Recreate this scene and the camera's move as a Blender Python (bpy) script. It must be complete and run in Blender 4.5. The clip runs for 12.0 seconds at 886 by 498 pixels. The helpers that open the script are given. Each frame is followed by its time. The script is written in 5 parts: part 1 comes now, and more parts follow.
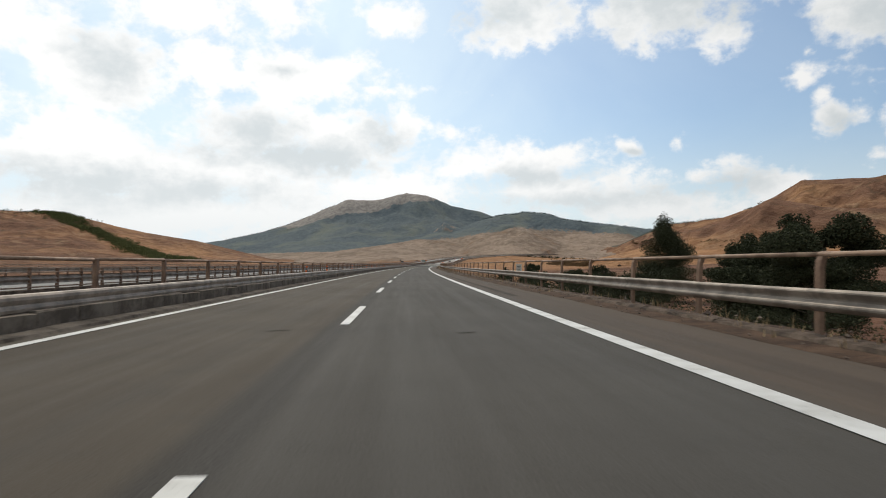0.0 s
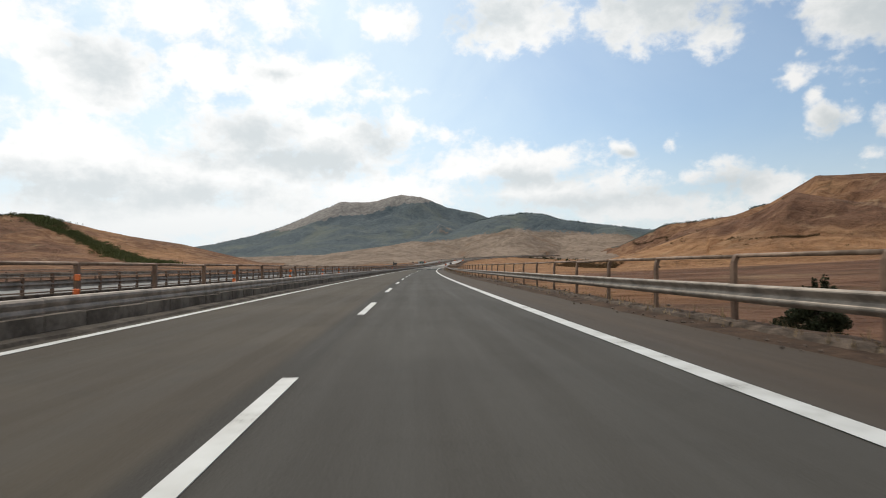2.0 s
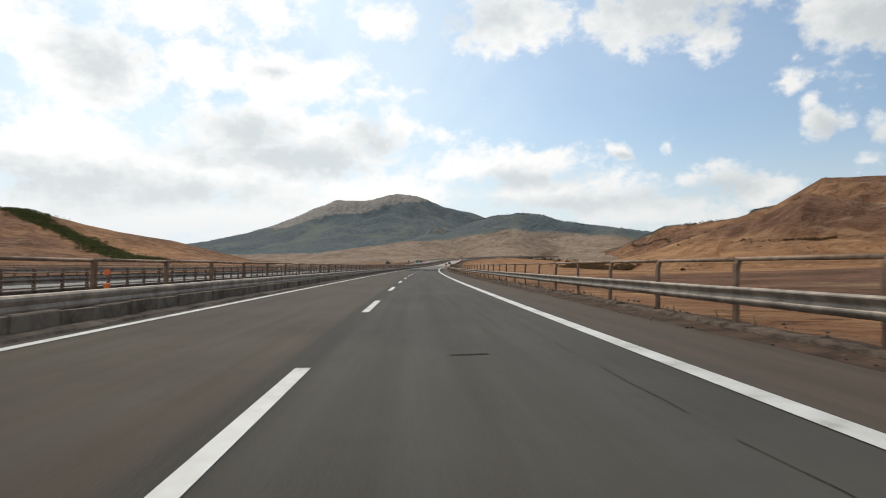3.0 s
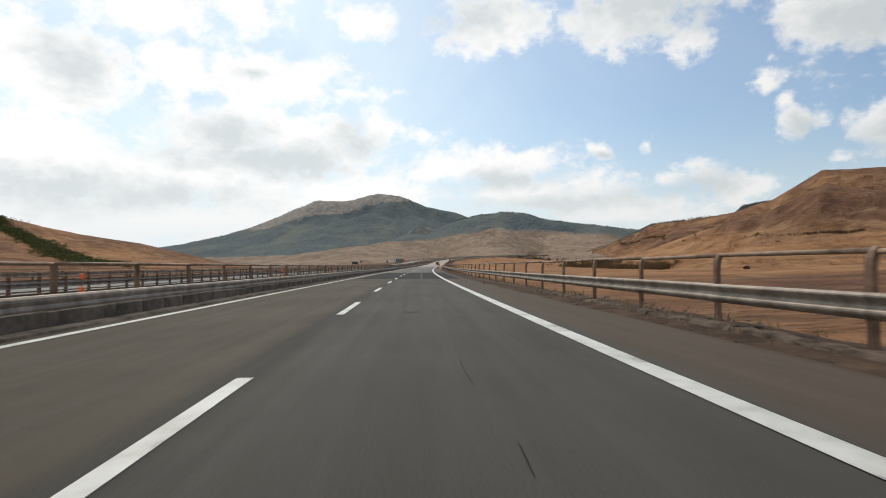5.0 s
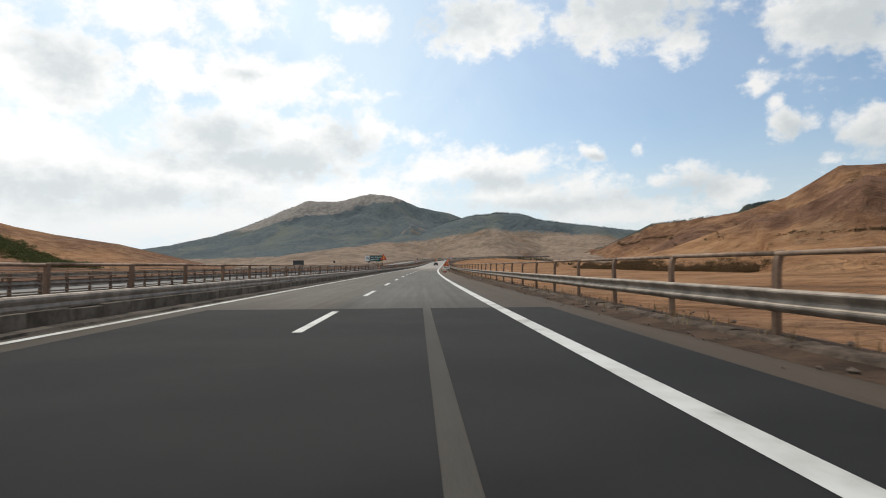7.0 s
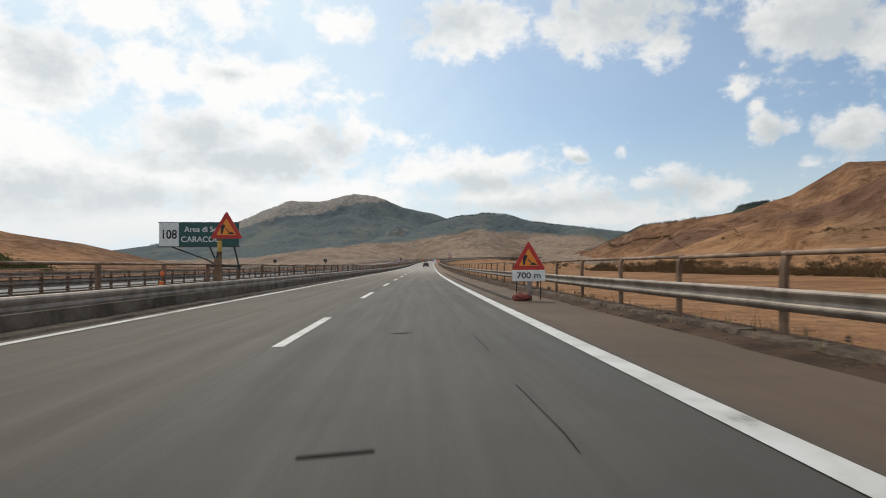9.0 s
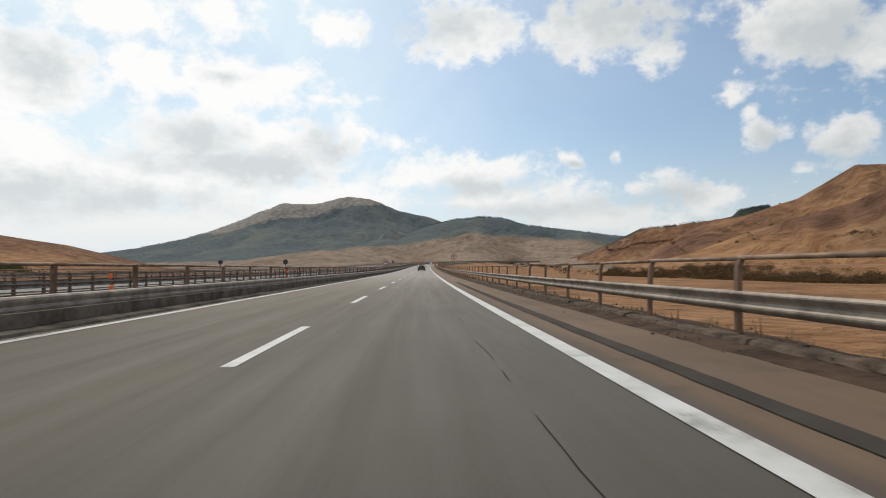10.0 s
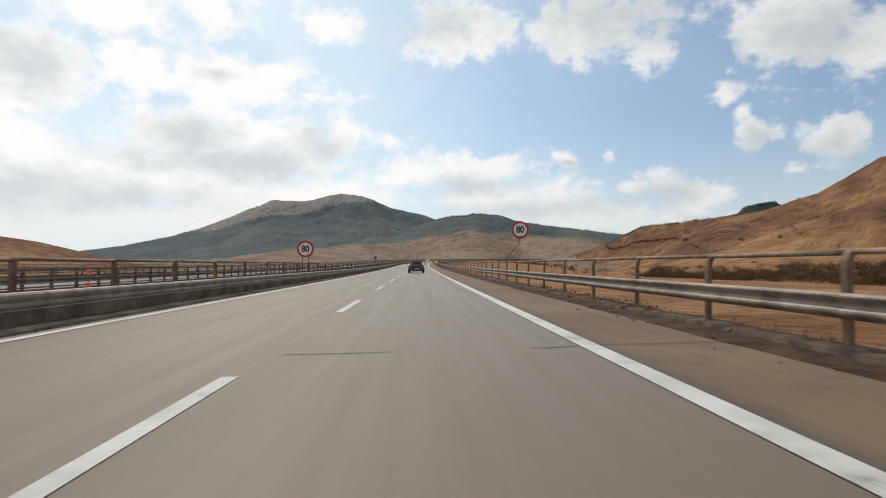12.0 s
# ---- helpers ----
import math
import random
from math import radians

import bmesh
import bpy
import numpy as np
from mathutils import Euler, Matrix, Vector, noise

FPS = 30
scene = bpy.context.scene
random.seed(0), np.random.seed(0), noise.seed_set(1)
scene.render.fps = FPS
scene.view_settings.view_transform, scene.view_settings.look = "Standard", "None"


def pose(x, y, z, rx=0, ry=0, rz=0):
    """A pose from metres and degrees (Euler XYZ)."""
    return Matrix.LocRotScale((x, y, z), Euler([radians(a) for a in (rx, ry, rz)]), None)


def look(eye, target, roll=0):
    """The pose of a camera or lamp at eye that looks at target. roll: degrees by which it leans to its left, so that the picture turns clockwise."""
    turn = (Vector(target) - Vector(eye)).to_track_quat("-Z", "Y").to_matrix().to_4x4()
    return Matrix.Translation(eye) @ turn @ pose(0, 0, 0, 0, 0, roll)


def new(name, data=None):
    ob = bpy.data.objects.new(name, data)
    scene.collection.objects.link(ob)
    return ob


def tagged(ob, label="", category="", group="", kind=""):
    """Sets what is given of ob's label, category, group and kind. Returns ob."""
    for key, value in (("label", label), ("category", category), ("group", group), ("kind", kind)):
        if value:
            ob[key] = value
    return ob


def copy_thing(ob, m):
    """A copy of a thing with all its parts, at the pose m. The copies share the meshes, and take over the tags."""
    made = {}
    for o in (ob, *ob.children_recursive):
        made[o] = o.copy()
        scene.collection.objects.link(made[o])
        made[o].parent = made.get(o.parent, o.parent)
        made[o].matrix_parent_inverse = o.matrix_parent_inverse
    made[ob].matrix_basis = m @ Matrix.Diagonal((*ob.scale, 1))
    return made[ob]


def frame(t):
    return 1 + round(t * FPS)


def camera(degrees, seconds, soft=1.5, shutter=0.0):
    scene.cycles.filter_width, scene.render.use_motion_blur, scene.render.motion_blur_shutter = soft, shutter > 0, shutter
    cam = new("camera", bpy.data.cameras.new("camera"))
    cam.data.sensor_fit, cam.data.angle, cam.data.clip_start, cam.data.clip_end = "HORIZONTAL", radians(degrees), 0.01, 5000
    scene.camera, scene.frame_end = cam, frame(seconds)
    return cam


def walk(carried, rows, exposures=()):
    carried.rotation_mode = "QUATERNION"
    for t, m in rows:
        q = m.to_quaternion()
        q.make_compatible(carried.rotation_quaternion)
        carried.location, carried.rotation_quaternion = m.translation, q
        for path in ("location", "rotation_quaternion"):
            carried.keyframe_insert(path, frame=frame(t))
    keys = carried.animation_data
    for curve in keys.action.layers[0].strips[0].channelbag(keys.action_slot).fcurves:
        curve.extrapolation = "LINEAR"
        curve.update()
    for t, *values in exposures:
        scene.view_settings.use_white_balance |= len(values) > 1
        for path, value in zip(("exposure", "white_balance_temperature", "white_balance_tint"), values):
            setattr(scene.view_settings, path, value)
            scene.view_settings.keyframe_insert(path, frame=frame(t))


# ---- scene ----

# ================= the road's line, in metres =================
# s runs along the lane line, n to the right of it


TURN_S = np.arange(-200.0, 1801.0, 2.0)
TURN_A = np.cumsum(np.interp(TURN_S, [390, 440, 540, 640], [2.95e-4, 0.0, 0.0, 4.8e-4])) * 2.0
TURN_A = TURN_A - np.interp(0.0, TURN_S, TURN_A)


def road_heading(s):
    return float(np.interp(s, TURN_S, TURN_A))


def road_rise(s):
    """Height of the road: a slow sag that becomes a steady climb."""
    up = np.clip(s, 0.0, 600.0)
    return 2.2e-8 * up ** 3 + 0.0238 * np.maximum(0.0, s - 600.0)


def road_z(s):
    return float(road_rise(s))


S_MIN, S_MAX, S_STEP = -160, 1700, 2.0
LINE_S, LINE_X, LINE_Y = [0.0], [0.0], [0.0]
for direction in (1, -1):
    px, py, ps = 0.0, 0.0, 0.0
    xs, ys, ss = [], [], []
    while S_MIN < ps < S_MAX or ps == 0.0:
        a = road_heading(ps + direction * S_STEP / 2)
        px, py, ps = px + direction * S_STEP * math.sin(a), py + direction * S_STEP * math.cos(a), ps + direction * S_STEP
        xs.append(px), ys.append(py), ss.append(ps)
    if direction == 1:
        LINE_X, LINE_Y, LINE_S = LINE_X + xs, LINE_Y + ys, LINE_S + ss
    else:
        LINE_X, LINE_Y, LINE_S = xs[::-1] + LINE_X, ys[::-1] + LINE_Y, ss[::-1] + LINE_S
LINE_X, LINE_Y, LINE_S = np.array(LINE_X), np.array(LINE_Y), np.array(LINE_S)


def spot(s, n=0.0, z=0.0):
    """The place s along, n right of and z above the road."""
    a = road_heading(s)
    x, y = np.interp(s, LINE_S, LINE_X), np.interp(s, LINE_S, LINE_Y)
    return Vector((float(x) + n * math.cos(a), float(y) - n * math.sin(a), road_z(s) + z))


def along(s, n=0.0, z=0.0, turn=0.0, tilt=0.0, lean=0.0):
    """A pose on the road: local x to the right, y onwards, z up."""
    grade = math.degrees(math.atan((road_z(s + 1) - road_z(s - 1)) / 2))
    p = spot(s, n, z)
    return pose(p.x, p.y, p.z, grade + tilt, lean, -math.degrees(road_heading(s)) - turn)


# ================= camera =================
cam = camera(70.5, 12.0, soft=1.0, shutter=0.06)
EYE = 1.0
# seconds, metres along, metres right of the lane line, degrees of heading, tilt and roll
DRIVE = [
    (0.0, 0.08, 0.99, 3.59, 1.42, 0.07),
    (0.5, 17.01, 1.25, 3.30, 1.54, -0.45),
    (1.0, 34.60, 1.13, 3.58, 1.65, -0.01),
    (1.5, 52.13, 1.16, 3.58, 1.50, 0.08),
    (2.0, 69.35, 1.10, 4.05, 1.65, -0.35),
    (2.5, 87.29, 1.06, 4.18, 1.61, 0.06),
    (3.0, 104.92, 1.07, 4.44, 1.65, 0.29),
    (5.0, 177.34, 1.49, 6.04, 1.71, -0.38),
    (5.5, 196.05, 1.57, 6.09, 1.75, 0.13),
    (6.0, 214.30, 1.72, 6.43, 1.85, -0.46),
    (6.5, 233.89, 1.76, 6.69, 2.03, -0.49),
    (7.0, 252.86, 1.86, 6.69, 1.86, -0.42),
    (9.0, 326.66, 1.73, 8.09, 1.99, -0.37),
    (9.5, 345.31, 1.93, 8.25, 2.17, -0.35),
    (10.0, 364.09, 1.93, 8.57, 2.34, -0.10),
    (10.5, 382.93, 1.97, 8.84, 2.12, -0.50),
    (11.0, 402.65, 1.93, 8.92, 2.26, -0.08),
    (11.5, 422.30, 1.81, 8.76, 2.26, 0.31),
    (12.0, 441.43, 1.68, 9.16, 2.21, -0.01),
]


def seat(s, n, yaw, pitch, roll):
    p = spot(s, n, EYE)
    return pose(p.x, p.y, p.z, 90 + pitch, 0, -yaw) @ pose(0, 0, 0, 0, 0, roll)


walk(cam, [(row[0], seat(*row[1:])) for row in DRIVE], exposures=[(0.0, 0.0), (7.0, 0.0), (9.0, -0.08), (12.0, -0.08)])

# ================= sky and sun =================
SUN_AZ, SUN_EL = -9.0, 51.0
sun_data = bpy.data.lights.new("sun", "SUN")
sun_data.energy, sun_data.angle, sun_data.color = 2.25, radians(0.6), (1.0, 0.90, 0.76)
sun = new("sun", sun_data)
sun_from = Vector((math.sin(radians(SUN_AZ)) * math.cos(radians(SUN_EL)), math.cos(radians(SUN_AZ)) * math.cos(radians(SUN_EL)), math.sin(radians(SUN_EL))))
sun.matrix_world = look(sun_from * 200, (0, 0, 0))


class Nodes:
    """Short forms for node trees."""

    def __init__(self, tree):
        self.tree = tree
        tree.nodes.clear()

    def put(self, value, socket):
        if hasattr(value, "is_output"):
            self.tree.links.new(value, socket)
        else:
            socket.default_value = value

    def add(self, kind, **given):
        node = self.tree.nodes.new(kind)
        for key, value in given.items():
            setattr(node, key, value)
        return node

    def math(self, op, a, b=0.0, c=0.0, clamp=False):
        node = self.add("ShaderNodeMath", operation=op, use_clamp=clamp)
        for i, v in enumerate((a, b, c)):
            self.put(v, node.inputs[i])
        return node.outputs[0]

    def vec(self, op, a, b=(0, 0, 0)):
        node = self.add("ShaderNodeVectorMath", operation=op)
        self.put(a, node.inputs[0]), self.put(b, node.inputs[1])
        return node.outputs["Value"] if op in ("LENGTH", "DOT_PRODUCT") else node.outputs["Vector"]

    def xyz(self, x, y, z=0.0):
        node = self.add("ShaderNodeCombineXYZ")
        for i, v in enumerate((x, y, z)):
            self.put(v, node.inputs[i])
        return node.outputs[0]

    def split(self, v):
        node = self.add("ShaderNodeSeparateXYZ")
        self.put(v, node.inputs[0])
        return node.outputs

    def noise(self, v, scale, detail=4.0, rough=0.55, distort=0.0):
        node = self.add("ShaderNodeTexNoise")
        if v is not None:
            self.put(v, node.inputs["Vector"])
        for key, value in (("Scale", scale), ("Detail", detail), ("Roughness", rough), ("Distortion", distort)):
            node.inputs[key].default_value = value
        return node.outputs["Fac"]

    def ramp(self, fac, lo, hi, a=0.0, b=1.0, smooth=True):
        node = self.add("ShaderNodeMapRange", interpolation_type="SMOOTHSTEP" if smooth else "LINEAR")
        for i, v in enumerate((fac, lo, hi, a, b)):
            self.put(v, node.inputs[i])
        return node.outputs[0]

    def mix(self, fac, a, b):
        node = self.add("ShaderNodeMix", data_type="RGBA")
        self.put(fac, node.inputs[0])
        for v, socket in ((a, node.inputs[6]), (b, node.inputs[7])):
            self.put((*v, 1.0) if isinstance(v, tuple) and len(v) == 3 else v, socket)
        return node.outputs[2]


world = bpy.data.worlds.new("sky")
scene.world = world
world.use_nodes = True
w = Nodes(world.node_tree)
sky = w.add("ShaderNodeTexSky", sky_type="NISHITA", sun_disc=False, sun_elevation=radians(SUN_EL), sun_rotation=radians(SUN_AZ), altitude=400.0, air_density=1.0, dust_density=1.6, ozone_density=1.4)
toward = w.vec("NORMALIZE", w.add("ShaderNodeTexCoord").outputs["Generated"])
dx, dy, dz = w.split(toward)
azimuth = w.math("MULTIPLY", w.math("ARCTAN2", dx, dy), 57.2958)
height = w.math("MULTIPLY", w.math("ARCSINE", dz), 57.2958)
# cumulus banks: azimuth, elevation, half width, half height, in degrees
BANKS = [
    [(24.3, 21.6, 7.0, 3.2), (10.2, 21.6, 5.4, 2.8), (27.7, 18.6, 2.6, 1.3), (-1.4, 21.7, 2.9, 1.8), (38.6, 19.0, 5.0, 3.9), (43.7, 16.7, 3.4, 3.0), (33.2, 14.9, 1.7, 1.1), (34.1, 16.6, 0.5, 0.5)],
    [(35.0, 12.9, 1.1, 0.9), (35.9, 11.6, 1.7, 1.3), (41.4, 10.2, 2.7, 2.2), (39.8, 8.2, 2.9, 1.0), (20.2, 10.2, 1.6, 0.9), (24.3, 10.6, 0.9, 1.2), (28.3, 7.7, 4.2, 1.5)],
    [(31.0, 6.5, 3.0, 1.2), (11.9, 9.2, 5.9, 1.9), (5.2, 8.8, 4.7, 1.6), (15.5, 6.6, 8.6, 2.0), (23.3, 5.2, 10.4, 1.8), (4.2, 11.8, 1.9, 1.0), (-4.5, 11.1, 6.0, 2.7)],
    [(-0.2, 12.5, 2.2, 1.7), (-12.8, 11.7, 6.5, 3.1), (-10.4, 8.7, 10.4, 2.2), (-22.6, 7.5, 10.3, 3.6), (-27.6, 9.3, 5.4, 3.8), (-24.7, 15.1, 5.7, 4.0), (-28.4, 16.9, 3.2, 3.2)],
    [(-10.4, 16.3, 8.1, 2.4), (-2.0, 15.6, 4.3, 0.5), (-10.5, 21.7, 3.6, 1.9), (-19.1, 20.6, 6.0, 2.7), (-19.3, 4.5, 16.8, 2.8), (-3.0, 6.4, 13.0, 2.5), (-17.3, 16.5, 3.9, 2.7)],
    [(-36.0, 10.7, 5.8, 7.5), (-34.0, 18.4, 5.5, 4.3), (49.1, 8.5, 4.2, 3.0)],
]
# their grey undersides
SHADES = [(-24.9, 15.8, 2.6, 2.0), (-9.0, 9.5, 9.1, 1.5), (-2.0, 11.2, 2.3, 2.1), (-12.8, 11.4, 3.7, 1.5), (-25.3, 6.5, 7.1, 1.8), (-17.2, 6.2, 7.0, 1.4), (25.4, 21.6, 6.8, 2.6), (8.9, 21.6, 5.0, 1.7),
          (40.4, 18.4, 4.9, 2.9), (12.4, 7.7, 5.1, 1.0), (26.1, 6.6, 3.2, 0.7), (36.0, 11.0, 1.1, 1.2), (41.4, 9.8, 2.6, 1.7), (29.0, 6.9, 3.0, 1.1), (21.0, 6.0, 5.0, 1.2), (20.5, 9.7, 1.1, 0.4), (15.5, 5.6, 8.1, 0.9), (-10.4, 16.8, 1.9, 0.6)]
field = w.xyz(azimuth, w.math("MULTIPLY", height, 1.3), 0.0)
puff = w.noise(field, 0.17, 7.0, 0.56, 0.3)
wisp = w.noise(field, 0.50, 7.0, 0.56, 0.2)
fleck = w.noise(field, 1.5, 6.0, 0.58, 0.2)
bend = w.vec("MULTIPLY", w.vec("SUBTRACT", w.xyz(w.noise(w.xyz(azimuth, height, 7.0), 0.33, 4.0, 0.55), w.noise(w.xyz(azimuth, height, 19.0), 0.33, 4.0, 0.55), 0.5), (0.5, 0.5, 0.5)), (2.2, 1.5, 0.0))
flat = w.vec("ADD", w.xyz(azimuth, height, 0.0), bend)
body = -1.0
for bank in BANKS:
    for ca, ce, ra, re in bank:
        if bank is BANKS[1]:
            ra, re = ra * 0.74, re * 0.74
        d = w.vec("LENGTH", w.vec("DIVIDE", w.vec("SUBTRACT", flat, (ca, ce, 0.0)), (ra, re, 1.0)))
        # the small ones have softer edges
        body = w.math("MAXIMUM", body, w.math("MULTIPLY", w.math("SUBTRACT", 1.0, d), min(1.0, 0.30 + 0.27 * re)))
# the same sort of sky overhead and behind
plane = w.vec("DIVIDE", toward, w.xyz(w.math("ADD", dz, 0.25), w.math("ADD", dz, 0.25), 1.0))
rest = w.math("MULTIPLY", w.math("SUBTRACT", w.noise(plane, 1.6, 6.0, 0.6), 0.52), 4.0)
outside = w.math("MAXIMUM", w.ramp(height, 24.0, 30.0), w.ramp(w.math("ABSOLUTE", w.math("SUBTRACT", azimuth, 5.0)), 42.0, 50.0))
body = w.math("MAXIMUM", body, w.math("SUBTRACT", w.math("MULTIPLY", rest, outside), w.math("SUBTRACT", 1.0, outside)))
dense = w.math("ADD", w.math("MULTIPLY", body, 1.1), w.math("ADD", w.math("MULTIPLY", w.math("SUBTRACT", puff, 0.5), 2.6), w.math("ADD", w.math("MULTIPLY", w.math("SUBTRACT", wisp, 0.5), 1.7), w.math("MULTIPLY", w.math("SUBTRACT", fleck, 0.5), 0.5))))
cover = w.ramp(dense, -0.26, 0.50)
billow = w.noise(w.xyz(azimuth, w.math("MULTIPLY", height, 2.3), 4.0), 0.13, 4.5, 0.52, 0.3)
dull = -1.5
for ca, ce, ra, re in SHADES:
    d = w.vec("LENGTH", w.vec("DIVIDE", w.vec("SUBTRACT", flat, (ca, ce, 0.0)), (ra * 1.35, re * 1.35, 1.0)))
    dull = w.math("MAXIMUM", dull, w.math("SUBTRACT", 1.0, d))
dull = w.math("MAXIMUM", dull, w.math("SUBTRACT", outside, 0.9))
shade = w.math("ADD", dull, w.math("ADD", w.math("MULTIPLY", w.math("SUBTRACT", billow, 0.5), 1.5), w.math("ADD", w.math("MULTIPLY", w.math("SUBTRACT", wisp, 0.5), 1.3), w.math("MULTIPLY", w.math("SUBTRACT", fleck, 0.5), 0.35))))
core = w.ramp(shade, -0.30, 1.05)
cloud = w.mix(core, (1.04, 1.04, 1.03), (0.70, 0.75, 0.77))
cloud = w.mix(w.ramp(height, 9.0, 1.0, 0.0, 0.75), cloud, (0.80, 0.835, 0.845))
blue = w.vec("MULTIPLY", sky.outputs[0], (0.096, 0.109, 0.115))
# thin high veil, thicker towards the sun
veil = w.math("MULTIPLY", w.ramp(azimuth, 30.0, -12.0, 0.20, 0.97), w.ramp(w.noise(field, 0.07, 5.0, 0.55, 0.5), 0.25, 0.70, 0.55, 1.0))
blue = w.mix(veil, blue, (0.82, 0.96, 1.03))
low = w.ramp(height, 0.0, 13.0, 0.80, 0.0)
blue = w.mix(low, blue, (0.80, 0.87, 0.91))
back = w.add("ShaderNodeBackground")
away = w.ramp(azimuth, -2.0, 42.0, 1.0, 0.84)
w.put(w.vec("MULTIPLY", w.mix(cover, blue, cloud), w.xyz(away, away, away)), back.inputs[0])
back.inputs[1].default_value = 1.0
w.put(back.outputs[0], w.add("ShaderNodeOutputWorld").inputs[0])

# ================= materials =================


def material(name, build):
    m = bpy.data.materials.new(name)
    m.use_nodes = True
    n = Nodes(m.node_tree)
    shader = n.add("ShaderNodeBsdfPrincipled")
    n.put(shader.outputs[0], n.add("ShaderNodeOutputMaterial").inputs[0])
    build(n, shader)
    return m


def bumped(n, shader, height, strength, distance):
    b = n.add("ShaderNodeBump")
    b.inputs["Strength"].default_value, b.inputs["Distance"].default_value = strength, distance
    n.put(height, b.inputs["Height"])
    n.put(b.outputs[0], shader.inputs["Normal"])


def plain(name, dark, light, rough=0.7, metal=0.0, scale=6.0, relief=0.15, size=0.01, coat=0.0, gloss=0.5):
    """A surface that wavers between two colours at two scales."""

    def build(n, sh):
        co = n.add("ShaderNodeTexCoord").outputs["Object"]
        rnd = n.add("ShaderNodeObjectInfo").outputs["Random"]
        place = n.vec("ADD", co, n.xyz(n.math("MULTIPLY", rnd, 37.0), n.math("MULTIPLY", rnd, 11.0), 0.0))
        a, b = n.noise(place, scale, 5.0), n.noise(place, scale * 7, 4.0, 0.65)
        fac = n.math("ADD", n.math("MULTIPLY", a, 0.65), n.math("MULTIPLY", b, 0.35))
        n.put(n.mix(n.ramp(fac, 0.36, 0.64), dark, light), sh.inputs["Base Color"])
        n.put(n.ramp(b, 0.3, 0.7, max(0.05, rough - 0.08), min(1.0, rough + 0.08)), sh.inputs["Roughness"])
        sh.inputs["Metallic"].default_value = metal
        sh.inputs["Coat Weight"].default_value = coat
        sh.inputs["Specular IOR Level"].default_value = gloss
        bumped(n, sh, b, relief, size)

    return material(name, build)


def build_asphalt(n, sh):
    uv = n.add("ShaderNodeUVMap").outputs[0]
    across, on, _ = n.split(uv)
    long = n.xyz(n.math("MULTIPLY", across, 2.2), n.math("MULTIPLY", on, 0.035), 0.0)
    streak = n.noise(long, 1.0, 5.0, 0.6)
    patch = n.noise(uv, 0.22, 4.0)
    grit = n.noise(uv, 55.0, 3.0, 0.7)
    grey = n.mix(n.ramp(patch, 0.35, 0.65), (0.047, 0.042, 0.036), (0.060, 0.054, 0.046))
    warm = n.mix(n.ramp(patch, 0.35, 0.65), (0.055, 0.042, 0.029), (0.070, 0.055, 0.038))
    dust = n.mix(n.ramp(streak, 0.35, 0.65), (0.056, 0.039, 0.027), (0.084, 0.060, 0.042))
    # paler shoulder tone for the later stretch: sunlight put into the dust's colour
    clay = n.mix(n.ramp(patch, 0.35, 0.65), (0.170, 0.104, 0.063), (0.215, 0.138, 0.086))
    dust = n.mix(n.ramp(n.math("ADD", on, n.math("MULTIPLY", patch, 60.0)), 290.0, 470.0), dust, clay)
    lane = n.ramp(across, -0.5, 0.3)
    colour = n.mix(lane, warm, grey)
    edge = n.ramp(n.math("ADD", across, n.math("MULTIPLY", n.math("SUBTRACT", streak, 0.5), 0.7)), 3.7, 4.3)
    colour = n.mix(edge, colour, dust)
    # the paler wheel tracks and the dark sealed seam beside the lane line
    track = n.math("ABSOLUTE", n.math("SUBTRACT", n.math("ABSOLUTE", n.math("SUBTRACT", n.math("ABSOLUTE", across), 1.85)), 0.8))
    colour = n.mix(n.ramp(n.math("ADD", track, n.math("MULTIPLY", streak, 0.3)), 0.1, 0.5, 0.16, 0.0), colour, (0.081, 0.077, 0.070))
    seam = n.math("ABSOLUTE", n.math("ADD", across, 0.08))
    colour = n.mix(n.ramp(n.math("ADD", seam, n.math("MULTIPLY", n.math("SUBTRACT", streak, 0.5), 0.25)), 0.10, 0.30, n.ramp(on, 250.0, 300.0, 0.75, 0.2), 0.0), colour, (0.030, 0.027, 0.024))
    colour = n.mix(n.ramp(streak, 0.5, 0.75, 0.0, 0.22), colour, (0.046, 0.041, 0.035))
    blotch = n.noise(uv, 1.6, 5.0, 0.65)
    colour = n.mix(n.ramp(blotch, 0.5, 0.72, 0.0, 0.30), colour, (0.036, 0.032, 0.027))
    colour = n.mix(n.ramp(grit, 0.35, 0.65, 0.0, 0.30), colour, (0.111, 0.103, 0.090))
    # paler, warmer lanes towards the end: sunlight put into the surface colour
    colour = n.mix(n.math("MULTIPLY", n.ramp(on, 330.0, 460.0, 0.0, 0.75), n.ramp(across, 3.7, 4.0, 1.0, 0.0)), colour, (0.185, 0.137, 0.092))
    n.put(colour, sh.inputs["Base Color"])
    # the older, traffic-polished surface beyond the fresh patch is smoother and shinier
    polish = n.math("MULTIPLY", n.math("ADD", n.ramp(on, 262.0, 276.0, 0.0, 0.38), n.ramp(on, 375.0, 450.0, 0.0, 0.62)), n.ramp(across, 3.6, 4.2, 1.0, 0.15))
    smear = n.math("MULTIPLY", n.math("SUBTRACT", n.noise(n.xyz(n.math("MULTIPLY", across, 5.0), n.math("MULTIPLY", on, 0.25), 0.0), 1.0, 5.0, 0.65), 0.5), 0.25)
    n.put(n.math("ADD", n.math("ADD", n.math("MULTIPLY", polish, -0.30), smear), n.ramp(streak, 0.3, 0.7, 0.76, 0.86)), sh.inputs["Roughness"])
